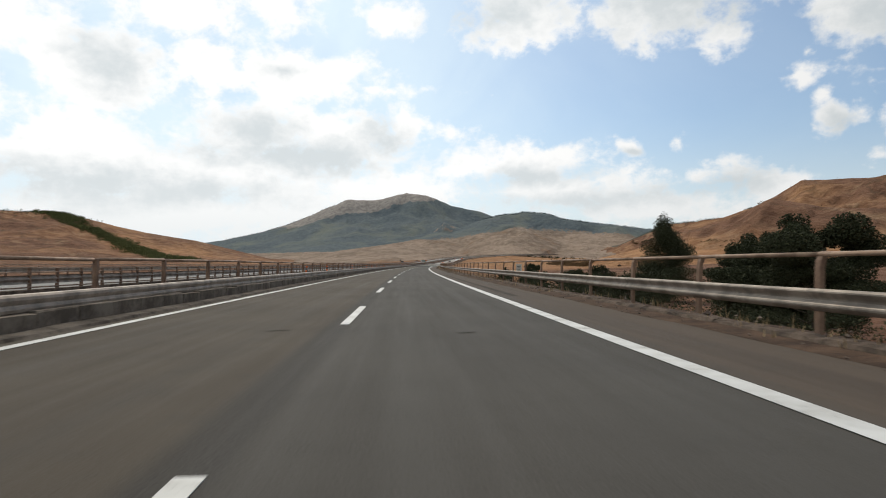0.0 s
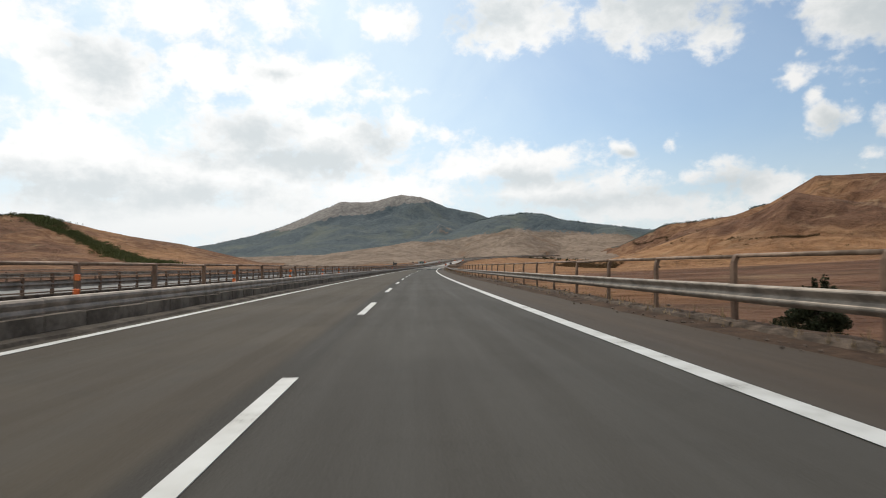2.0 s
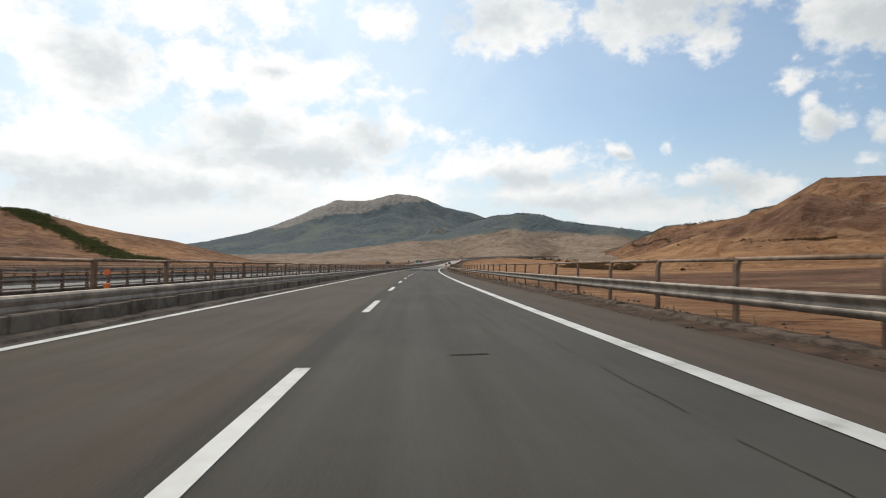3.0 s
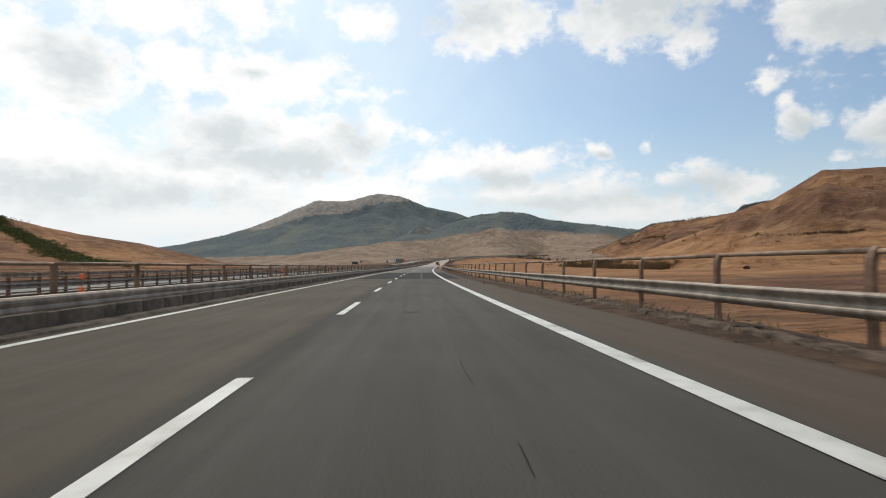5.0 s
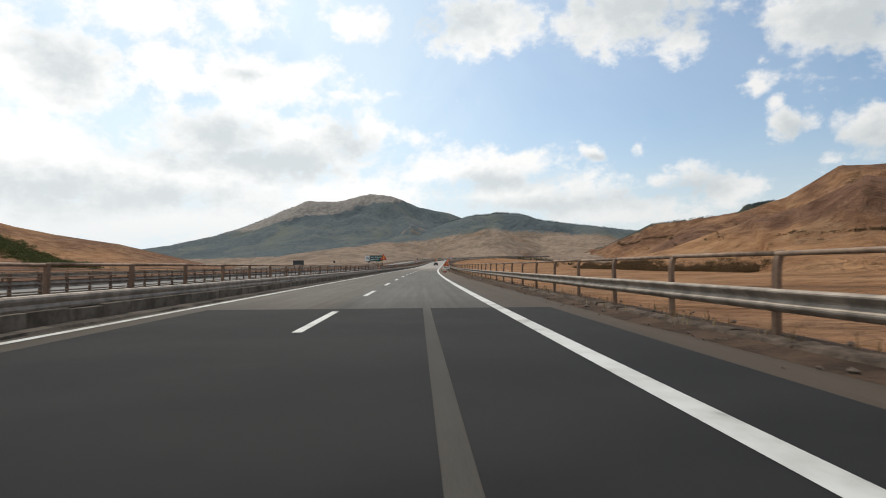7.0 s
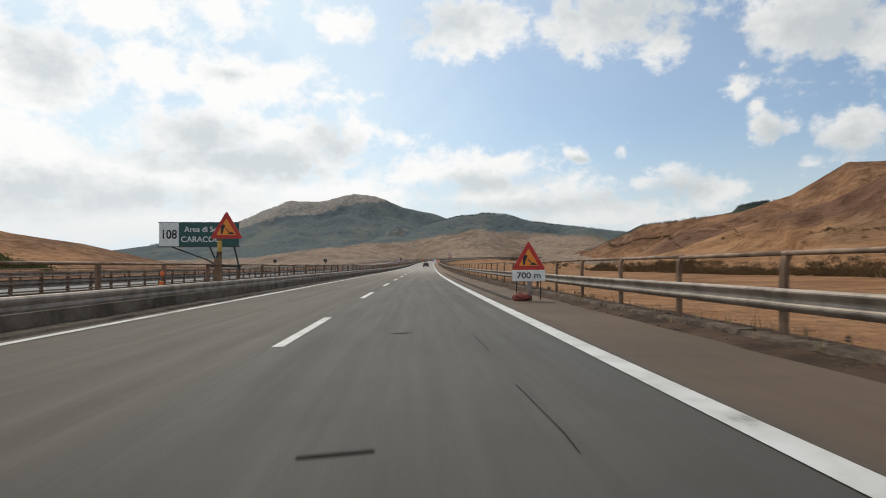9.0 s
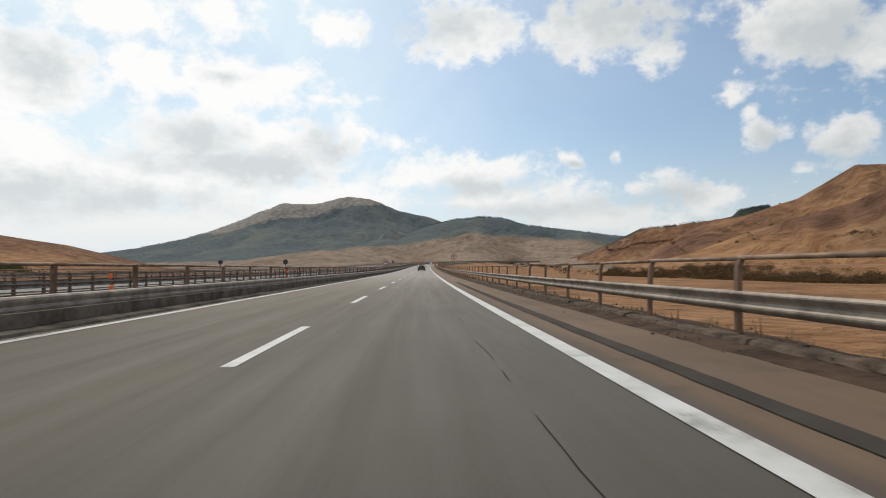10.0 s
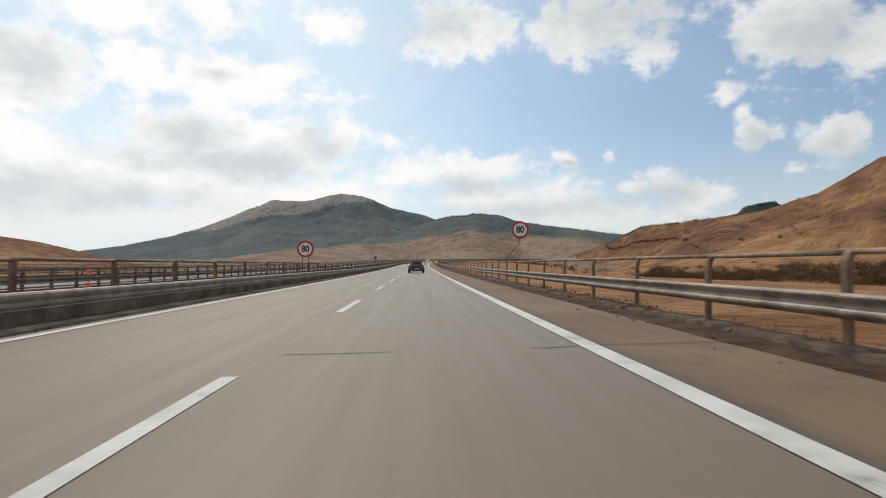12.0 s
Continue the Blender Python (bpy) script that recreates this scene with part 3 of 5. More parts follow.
            cover["rock_haze"] = np.where(over, 0.9, cover["rock_haze"])
        elif name == "far_ridge":
            cover["wood"] = np.where(over, 0.85 * np.clip((1050 - x + 60 * rough(x, y, 90.0, 3, 87)) / 60, 0, 1) * np.clip((ridge / np.maximum(h, 1) - 0.9) * 20, 0, 1), cover["wood"])
            cover["rock_haze"] = np.where(over, 0.1, cover["rock_haze"])
        elif name == "bluff":
            cover["wood"] = np.where(over & (ridge > 0.8 * h), 0.9, np.where(over, 0.0, cover["wood"]))
        else:
            cover["wood"] = np.where(over, 0.0, cover["wood"])
            # knoll, shelf and spur take the stone colour in place of distance haze
            cover["rock_haze"] = np.where(over, 0.74 if name in ("knoll", "shelf", "spur") else 0.08, cover["rock_haze"])
    # a wooded strip down the western hill
    plough = np.clip(0.5 + 1.2 * rough(x, y, 420.0, 3, 77), 0, 1)
    # early near field: ploughed, and darkened further by cloud shade put into its colour
    plough = np.where((n > 8) & (n < 300) & (y < 130), plough + 0.9, plough)
    plough = plough - 0.55 * np.clip((y - 130) / 60, 0, 1) * np.clip((260 - n) / 80, 0, 1) * (n > 8)
    plough = plough + 1.0 * np.clip((n - 45) / 15, 0, 1) * np.clip((310 - y) / 30, 0, 1) * (y > 100) * (n < 320)
    hill = np.clip((np.abs(n) - 250) / 90, 0, 1)
    plough = plough * (1 - hill) + hill * np.clip(0.62 + 0.55 * rough(x, y, 300.0, 4, 79), 0.1, 1.0)
    d, h = crest(x, y, CONE[3:6])
    plough = plough + 0.4 * np.clip((95 - d) / 40, 0, 1)
    # woods on the nearer ridges go without the haze tint of the mountain's leaves
    unhazed = np.clip((2900 - y) / 300, 0, 1)
    return top, cover["wood"], cover["rock_haze"], plough, unhazed


CENTRE = (20.0, 230.0)
angles = np.concatenate([np.arange(-50, 56, 0.2), np.arange(56, 310, 3.0)])
radii = np.concatenate([[0.0], np.geomspace(7.0, 4420.0, 520)])
ga, gr = np.meshgrid(np.radians(angles), radii)
gx, gy = CENTRE[0] + gr * np.sin(ga), CENTRE[1] + gr * np.cos(ga)
gz, gwood, grock_haze, gplough, gunhazed = land(gx, gy)
rows_n, cols_n = gx.shape
quads = []
for i in range(rows_n - 1):
    for j in range(cols_n):
        k = (j + 1) % cols_n
        quads.append((i * cols_n + j, i * cols_n + k, (i + 1) * cols_n + k, (i + 1) * cols_n + j))
land_me = bpy.data.meshes.new("ground")
land_me.from_pydata(np.stack([gx.ravel(), gy.ravel(), gz.ravel()], 1).tolist(), [], quads)
tint = land_me.color_attributes.new("cover", "FLOAT_COLOR", "POINT")
tint.data.foreach_set("color", np.stack([gwood.ravel(), grock_haze.ravel(), gplough.ravel(), gunhazed.ravel()], 1).ravel())
land_me.polygons.foreach_set("use_smooth", [True] * len(land_me.polygons))
land_me.materials.append(M_LAND)
ground = tagged(new("ground", land_me), "dry golden fields rising to bare hills and a wooded mountain", "ground", kind="structure")

# ================= the carriageways =================
ROAD_END = 1500.0
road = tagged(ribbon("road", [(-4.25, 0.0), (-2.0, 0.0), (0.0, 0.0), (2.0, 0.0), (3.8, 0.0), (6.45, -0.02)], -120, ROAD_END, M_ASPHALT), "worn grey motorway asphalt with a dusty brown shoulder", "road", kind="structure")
tagged(ribbon("opposite_road", [(-24.0, 0.0), (-18.5, 0.0), (-13.2, 0.0)], -120, ROAD_END, M_PALE), "pale worn asphalt of the opposite carriageway", "road", kind="structure")
tagged(ribbon("opposite_kerb", [(-12.9, 0.0), (-12.85, 0.07), (-12.3, 0.08), (-12.25, -0.25)], -120, ROAD_END, M_KERB), "low dark kerb under the opposite guardrail", "kerb", kind="structure")
tagged(ribbon("median_strip", [(-13.2, -0.25), (-9.0, -0.3), (-5.2, -0.25)], -120, ROAD_END, M_DIRT), "dry dirt strip between the carriageways", "ground", kind="structure")
tagged(ribbon("fresh_asphalt_patch", [(-3.15, 0.004), (1.97, 0.004)], 226.8, 268, M_NEW, 2.0), "dark fresh asphalt patch across the overtaking lane", "road patch", kind="structure")
tagged(ribbon("fresh_asphalt_patch", [(2.15, 0.004), (5.05, 0.004)], 226.2, 268, M_NEW, 2.0), "dark fresh asphalt patch across the driving lane", "road patch", kind="structure")
tagged(ribbon("edge_line", [(3.66, 0.008), (3.91, 0.008)], -120, ROAD_END, M_PAINT), "white painted edge line beside the shoulder", "road marking", kind="structure")
tagged(ribbon("edge_line", [(-3.82, 0.008), (-3.64, 0.008)], -120, ROAD_END, M_PAINT), "white painted edge line along the median barrier", "road marking", kind="structure")
DASH_0 = 10.6
dash_me = data_of("lane_dash", box(bmesh.new(), -0.075, 0.075, 0.0, 4.5, 0.002, 0.008), M_PAINT)
for k in range(-6, 60):
    shared("lane_dash", dash_me, road, along(DASH_0 + 12 * k, 0.0))

# ================= guardrails =================


def wave_outline(side, z0, depth=0.08, high=0.31, thick=0.005, blunt=False):
    """The double wave of a steel beam, bulging to the side +1 or -1; the blunt one has steep flanges."""
    steps = [(0.0, 0.0), (0.08, 0.5), (0.20, 0.95), (0.27, 1.0), (0.34, 0.92), (0.44, 0.45), (0.52, 0.22), (0.60, 0.30), (0.76, 0.80), (0.84, 1.0), (0.90, 0.97), (0.96, 0.75), (1.0, 0.4)]
    if blunt:
        steps = [(0.0, 0.0), (0.05, 0.45), (0.16, 0.9), (0.30, 1.0), (0.42, 0.86), (0.5, 0.62), (0.58, 0.80), (0.72, 1.0), (0.86, 0.92), (0.96, 0.55), (1.0, 0.0)]
    front = [(side * depth * d, z0 + high * h) for h, d in steps]
    return front + [(x - side * thick, z) for x, z in front[::-1]]


STEP = 3.6


def guardrail(name, label, n, side, z0, s0, s1, mats, handrail=None, post=None, bays=None):
    """A guardrail of beams, posts and a handrail, a bay at a time."""
    rail = tagged(new(name), label, "guardrail")
    beam_me = data_of("beam", extrude(bmesh.new(), wave_outline(side, z0, blunt=side > 0), -0.03, STEP + 0.05), mats[0])
    post_me = data_of("post", post(), mats[1])
    tube_me = data_of("handrail", tube(bmesh.new(), [(0, 0, 0), (0, STEP + 0.03, 0)], 0.035, 8), mats[2], True) if handrail else None
    rng = random.Random(7)
    starts = [float(v) for v in (bays if bays is not None else np.arange(s0, s1, STEP))]
    for s, after in zip(starts, starts[1:] + [starts[-1] + STEP]):
        fit = Matrix.Diagonal((1.0, (after - s) / STEP, 1.0, 1.0))
        dip = rng.uniform(-0.004, 0.004)
        shared("beam", beam_me, rail, along(s, n + rng.uniform(-0.003, 0.003), dip) @ fit)
        shared("post", post_me, rail, along(s, n - side * 0.06, -0.02, rng.uniform(-2, 2), rng.uniform(-1.2, 1.2), rng.uniform(-1.2, 1.2)))
        if handrail:
            shared("handrail", tube_me, rail, along(s, n + handrail[0], handrail[1], rng.uniform(-0.15, 0.15), rng.uniform(-0.25, 0.25) + (rng.choice((-1.1, 0.0, 1.0)) if 352 < s < 392 else 0.0)) @ fit)
    return rail


def right_post():
    """A steel channel post whose top bends back to hold the handrail."""
    bm = bmesh.new()
    spine = [(0.0, -0.5), (0.0, 0.80), (0.004, 0.98), (0.018, 1.08), (0.05, 1.155), (0.095, 1.195)]
    # web and two flanges, swept up the spine
    for x0, x1, y0, y1 in ((-0.032, -0.022, -0.06, 0.06), (-0.022, 0.040, -0.06, -0.050), (-0.022, 0.040, 0.050, 0.06)):
        rings = []
        for k, (px, pz) in enumerate(spine):
            (ax, az), (bx, bz) = spine[max(k - 1, 0)], spine[min(k + 1, len(spine) - 1)]
            l = math.hypot(bx - ax, bz - az)
            qx, qz = (bz - az) / l, -(bx - ax) / l
            rings.append([bm.verts.new((px + qx * x, y, pz + qz * x)) for x, y in ((x0, y0), (x1, y0), (x1, y1), (x0, y1))])
        for lo, hi in zip(rings, rings[1:]):
            for c in range(4):
                bm.faces.new((lo[c], lo[(c + 1) % 4], hi[(c + 1) % 4], hi[c]))
        bm.faces.new(rings[0][::-1]), bm.faces.new(rings[-1])
    return bm


def left_post():
    bm = bmesh.new()
    box(bm, -0.045, 0.045, -0.065, 0.065, -0.3, 1.12, 0.012)
    return bm


def low_post():
    bm = bmesh.new()
    box(bm, -0.04, 0.04, -0.05, 0.05, -0.3, 0.53, 0.006)
    return bm


def cap_post():
    bm = bmesh.new()
    box(bm, -0.05, 0.05, -0.06, 0.06, -0.3, 0.86, 0.008)
    return bm


# the bays are not all of one length
BAYS = np.interp(np.arange(-10, 192), [-10, 0, 8, 29, 49, 65, 68, 70, 89, 91, 94, 96, 100, 101, 123, 191], [-20.2, 15.6, 44.4, 119.3, 191.4, 249.9, 261.2, 268.2, 335.0, 341.8, 352.6, 359.4, 373.3, 376.9, 455.8, 700.7])
guardrail("shoulder_guardrail", "weathered steel guardrail with rusty posts and a handrail", 6.65, -1, 0.37, 0, 0, (M_STEEL, M_POST, M_RAIL), (0.12, 1.15), right_post, BAYS)
guardrail("median_guardrail", "dusty steel guardrail before a low stained concrete wall", -4.55, 1, 0.26, -18.0, 700.0, (M_STEEL, M_POST, M_RAIL), None, low_post)

def crumble(seed, amount):
    def wobble(s, j):
        q = Vector((s * 0.7, j * 3.1 + seed, 0.0))
        return (amount * noise.noise(q), amount * noise.noise(q + Vector((9, 4, 2))))
    return wobble


# ---- the low concrete wall under the median beam, block by block
median_wall = tagged(new("median_wall"), "low stained concrete wall of worn blocks under the guardrail", "wall", kind="structure")
rng = random.Random(3)
block_meshes = []
for k in range(6):
    bm = bmesh.new()
    box(bm, -0.12, 0.10 + rng.uniform(0, 0.03), 0.008, 1.192, -0.05, 0.31 + rng.uniform(-0.02, 0.015), 0.012)
    for v in bm.verts:
        v.co += Vector((rng.uniform(-0.006, 0.006), rng.uniform(-0.003, 0.003), rng.uniform(-0.012, 0.012)))
    block_meshes.append(data_of("concrete_block", bm, M_CONCRETE))
# short blocks beside the drain holes
for k in range(2):
    bm = bmesh.new()
    box(bm, -0.12, 0.11, 0.0, 0.50 + 0.25 * k, -0.05, 0.30, 0.012)
    block_meshes.append(data_of("concrete_block", bm, M_CONCRETE))
s = -12.0
while s < 330:
    holes = noise.noise(Vector((s * 0.06, 71.0, 0.0))) > 0.44
    m = along(s, -4.44 + rng.uniform(-0.008, 0.008), 0.0, rng.uniform(-0.3, 0.3))
    k = rng.randrange(2)
    shared("concrete_block", block_meshes[6 + k] if holes else rng.choice(block_meshes[:6]), median_wall, m)
    s += 0.82 + 0.25 * k if holes else 1.196
ribbon("wall_core", [(-4.36, -0.05), (-4.34, 0.31), (-4.60, 0.31)], 330, 1400, M_CONCRETE, 4.0, median_wall)
ribbon("wall_core", [(-4.53, -0.05), (-4.53, 0.27), (-4.85, 0.27), (-4.85, -0.3)], -60, 330, M_CONCRETE, 4.0, median_wall)
# the broken footing along its base
ribbon("wall_footing", [(-4.02, -0.004), (-4.06, 0.045), (-4.22, 0.06), (-4.36, 0.075)], -60, 700, M_GRIME, 0.6, median_wall, crumble(1.0, 0.03))


# ---- the railing on the median wall: concrete posts and two rusty rails
railing = tagged(new("median_railing"), "railing of square posts and rusty pipe rails", "railing")
post_me = data_of("post", left_post(), M_POST)
rail_me = data_of("rail", tube(bmesh.new(), [(0, 0, 0), (0, STEP, 0)], 0.035, 8), M_RAIL, True)
s = -15.55
while s < 720:
    shared("post", post_me, railing, along(s, -5.3, 0.0, rng.uniform(-3, 3), rng.uniform(-1, 1), rng.uniform(-1, 1)))
    shared("rail", rail_me, railing, along(s, -5.3, 1.10, 0, rng.uniform(-0.3, 0.3)))
    s += STEP
tagged(ribbon("median_parapet", [(-5.1, -0.3), (-5.1, 0.22), (-5.5, 0.22), (-5.5, -0.3)], -60, 1400, M_CONCRETE, 6.0), "low concrete parapet under the median railing", "parapet", kind="structure")

# ---- the opposite carriageway's rails
opposite = tagged(new("opposite_guardrail"), "double steel guardrail along the opposite carriageway", "guardrail")
beam_me = data_of("beam", extrude(bmesh.new(), wave_outline(-1, 0.28), -0.03, STEP + 0.03), M_STEEL)
outer_me = data_of("beam", extrude(bmesh.new(), wave_outline(-1, 0.48), -0.03, STEP + 0.03), M_STEEL)
low_me = data_of("middle_rail", box(bmesh.new(), -0.03, 0.03, -0.03, STEP + 0.03, 0.68, 0.72, 0.01), M_RAIL)
top_me = data_of("upper_rail", box(bmesh.new(), -0.04, 0.04, -0.03, STEP + 0.03, 0.92, 0.99, 0.01), M_RAIL)
slim_me = data_of("upper_rail", box(bmesh.new(), -0.03, 0.03, -0.03, STEP + 0.03, 0.83, 0.87, 0.01), M_RAIL)
foot_me = data_of("lower_rail", box(bmesh.new(), -0.03, 0.03, -0.03, STEP + 0.03, 0.13, 0.18, 0.01), M_RAIL)
thin_me = data_of("post", cap_post(), M_POST)
s = -16.0
while s < 560:
    shared("beam", beam_me, opposite, along(s, -12.55))
    shared("middle_rail", low_me, opposite, along(s, -12.55))
    shared("upper_rail", slim_me, opposite, along(s, -12.60))
    shared("lower_rail", foot_me, opposite, along(s, -12.55))
    for half in (0.0, 1.8):
        shared("post", thin_me, opposite, along(s + half, -12.62, 0.0, 0, rng.uniform(-1, 1), rng.uniform(-1, 1)))
    s += STEP
outer = tagged(new("outer_guardrail"), "steel guardrail on the outer side of the opposite carriageway", "guardrail")
s = -16.0
while s < 700:
    shared("beam", outer_me, outer, along(s, -24.6))
    shared("upper_rail", top_me, outer, along(s, -24.6))
    shared("post", thin_me, outer, along(s, -24.7))
    s += STEP

# ---- the rails in the distance, too far to tell bay from bay
for name, n, cols in (("distant_guardrail", 6.8, M_STEEL), ("distant_guardrail", -4.6, M_STEEL), ("distant_guardrail", -12.6, M_STEEL), ("distant_guardrail", -24.6, M_STEEL)):
    verts, faces = [], []
    start = 560 if n == -12.6 else 700
    for k in range(int((1400 - start) / 7.2)):
        s = start + 7.2 * k
        for n0, n1, z0, z1, l0, l1 in ((n, n + 0.06, 0.42, 0.73, 0, 7.2), (n + 0.08, n + 0.14, 1.11, 1.18, 0, 7.2), (n + 0.06, n + 0.18, -0.2, 1.14, 0, 0.12), (n + 0.06, n + 0.18, -0.2, 1.14, 3.6, 3.72)):
            b = len(verts)
            for l in (l0, l1):
                verts += [tuple(spot(s + l, n0, z0)), tuple(spot(s + l, n1, z0)), tuple(spot(s + l, n1, z1)), tuple(spot(s + l, n0, z1))]
            faces += [(b, b + 1, b + 5, b + 4), (b + 1, b + 2, b + 6, b + 5), (b + 2, b + 3, b + 7, b + 6), (b + 3, b, b + 4, b + 7), (b, b + 3, b + 2, b + 1), (b + 4, b + 5, b + 6, b + 7)]
    tagged(raw_ob(name, verts, faces, cols), "far-off steel guardrail with posts and a handrail", "guardrail", kind="stuff")

# ---- kerb, dirt and the verge by the shoulder


def ragged(s, j):
    return (0.14 * noise.noise(Vector((s * 0.35, 13.0, 0.0))) + 0.07 * noise.noise(Vector((s * 1.3, 3.0, 0.0))) if j == 0 else 0.0, 0.0)


shoulder_kerb = tagged(new("shoulder_kerb"), "low crumbling concrete kerb under the shoulder guardrail", "kerb", kind="structure")
KERB = 1.6
kerb_meshes = []
krng = random.Random(11)
for k in range(9):
    bm = bmesh.new()
    columns = [(-0.17, -0.06), (-0.17, 0.03), (-0.13, 0.085), (0.0, 0.10), (0.13, 0.095), (0.17, -0.06)]
    rings = []
    for q in range(9):
        y = KERB * q / 8 * 0.985 + 0.012
        drop = max(0.0, krng.gauss(-0.01, 0.03))
        rings.append([bm.verts.new((x + krng.uniform(-0.018, 0.018), y, max(-0.05, z - (drop if z > 0 else 0.0) + krng.uniform(-0.012, 0.012)))) for x, z in columns])
    for lo, hi in zip(rings, rings[1:]):
        for c in range(len(columns) - 1):
            bm.faces.new((lo[c], lo[c + 1], hi[c + 1], hi[c]))
    bm.faces.new(rings[0][::-1]), bm.faces.new(rings[-1])
    kerb_meshes.append(data_of("kerb_stone", bm, M_KERB))
for k in range(298):
    shared("kerb_stone", krng.choice(kerb_meshes), shoulder_kerb, along(-4.0 + KERB * k, 6.32 + krng.uniform(-0.025, 0.025), krng.uniform(-0.02, 0.01), krng.uniform(-0.9, 0.9)))
ribbon("kerb_far", [(6.15, -0.04), (6.17, 0.07), (6.25, 0.10), (6.45, 0.10), (6.52, 0.02)], 472, 1400, M_KERB, 3.0, shoulder_kerb, crumble(5.0, 0.03))
tagged(ribbon("verge", [(6.45, 0.04), (6.9, 0.02), (7.5, -0.06), (8.2, -0.35), (9.5, -1.1), (12.0, -2.6)], -120, ROAD_END, M_DIRT, 1.5, None, crumble(8.0, 0.07)), "dry dirt verge falling to the fields", "verge", kind="structure")
tagged(ribbon("dirt_edge", [(5.70, -0.0125), (5.95, 0.004), (6.20, 0.03)], -60, 700, M_DIRT, 0.7, None, ragged), "dirt and grit gathered along the kerb", "dirt", kind="structure")

# ================= marks on the road =================


def seam(name, label, s0, s1, n0, n1, width, mat, wander, seed, z=0.006):
    """A thin wandering strip of crack filler from (s0, n0) to (s1, n1)."""
    long = math.hypot(s1 - s0, n1 - n0)
    steps = max(4, int(long / 0.35))
    verts, faces = [], []
    ds, dn = (s1 - s0) / long, (n1 - n0) / long
    for k in range(steps + 1):
        f = k / steps
        w0 = wander * noise.noise(Vector((f * long * 0.8, seed, 0.0)))
        half = width / 2 * ((0.6 if width < 0.2 else 0.9) + (0.8 if width < 0.2 else 0.2) * abs(noise.noise(Vector((f * long * 1.7, seed + 5.0, 0.0)))))
        cs, cn = s0 + f * (s1 - s0) - dn * w0, n0 + f * (n1 - n0) + ds * w0
        verts += [tuple(spot(cs - dn * half, cn + ds * half, z)), tuple(spot(cs + dn * half, cn - ds * half, z))]
    faces = [(2 * k, 2 * k + 1, 2 * k + 3, 2 * k + 2) for k in range(steps)]
    return tagged(raw_ob(name, verts, faces, mat), label, "road crack", kind="structure")


M_TAR = plain("crack_filler", (0.018, 0.015, 0.013), (0.030, 0.025, 0.021), 0.92, gloss=0.08)
M_SEAL = plain("worn_seam_filler", (0.046, 0.038, 0.031), (0.064, 0.053, 0.044), 0.92, 0.0, 1.2, gloss=0.08)
for s0, s1, n0, n1, width in ((20, 62, 4.5, 4.4, 0.26), (345, 409, 4.5, 4.55, 0.26)):
    seam("sealed_seam", "broad dark sealed seam along the shoulder", s0, s1, n0, n1, width, M_SEAL, 0.015, s0 * 0.1, 0.005)
for s0, s1, n0, n1 in ((43, 43.6, 2.1, 5.6), (177.5, 178.2, 0.3, 5.7), (222.6, 222.2, -2.4, -0.1), (222.6, 223.4, 4.4, 6.0), (271, 271.3, 3.9, 5.6), (356, 356.4, 4.2, 5.6), (356, 355.8, -2.9, -1.9), (449, 449.6, 3.0, 6.0), (448.4, 448.6, 0.2, 1.4)):
    seam("transverse_crack", "dark crack across the asphalt", s0, s1, n0, n1, 0.035, M_TAR, 0.16, s0 * 0.13 + n0)
rng = random.Random(21)
for s0, s1, n0, n1 in ((90, 118, 3.1, 2.9), (199, 216, 2.7, 2.55), (202, 218, 3.1, 2.95), (330, 352, 2.6, 2.4), (366, 400, 2.75, 2.8), (384, 431, 3.15, 3.1), (405, 436, 2.7, 2.75), (176, 184, 2.15, 2.0)):
    s = s0
    while s < s1:
        e = min(s1, s + rng.uniform(0.5, 2.4))
        f, g = (s - s0) / (s1 - s0), (e - s0) / (s1 - s0)
        seam("crack", "thin dark crack along the lane", s, e, n0 + f * (n1 - n0), n0 + g * (n1 - n0), 0.010, M_TAR, 0.06, s * 0.3)
        s = e + rng.uniform(0.5, 2.6)
for s, n, w0 in ((9.6, -0.9, 0.35), (9.2, 1.9, 0.3), (61, 1.15, 0.3), (96, 0.3, 0.25), (97, 1.6, 0.3), (112, 1.7, 0.45), (191, 1.5, 0.4), (204, 1.5, 0.45), (205, 1.45, 0.35), (330, 1.3, 0.4), (336, 1.5, 0.3)):
    seam("tar_spot", "small dark tar spot on the lane", s, s + 0.12, n - w0 / 2, n + w0 / 2, 0.09, M_TAR, 0.05, s)

# ================= trees and scrub =================


def leaf_cloud(points, sizes, seed):
    """Small leaf-shaped quads about the points, as vertices and faces."""
    gen = np.random.default_rng(seed)
    k = len(points)
    a = gen.normal(size=(k, 3))
    a /= np.linalg.norm(a, axis=1)[:, None]
    b = np.cross(a, gen.normal(size=(k, 3)))
    b /= np.linalg.norm(b, axis=1)[:, None]
    a, b = a * sizes[:, None], b * sizes[:, None] * 0.55
    verts = np.stack([points - a, points + b, points + a, points - b], 1).reshape(-1, 3)
    faces = np.arange(4 * k).reshape(-1, 4)
    return verts.tolist(), faces.tolist()


def crown_points(count, lumps, seed):
    """Points scattered through ellipsoid lumps (x, y, z, rx, rz), denser near their skins."""
    gen = np.random.default_rng(seed)
    share = np.array([r * r * h for _, _, _, r, h in lumps])
    pick = gen.choice(len(lumps), count, p=share / share.sum())
    d = gen.normal(size=(count, 3))
    d /= np.linalg.norm(d, axis=1)[:, None]
    d *= (gen.random(count) ** 0.45)[:, None]
    lump = np.array(lumps)[pick]
    return lump[:, :3] + d * np.stack([lump[:, 3], lump[:, 3], lump[:, 4]], 1)


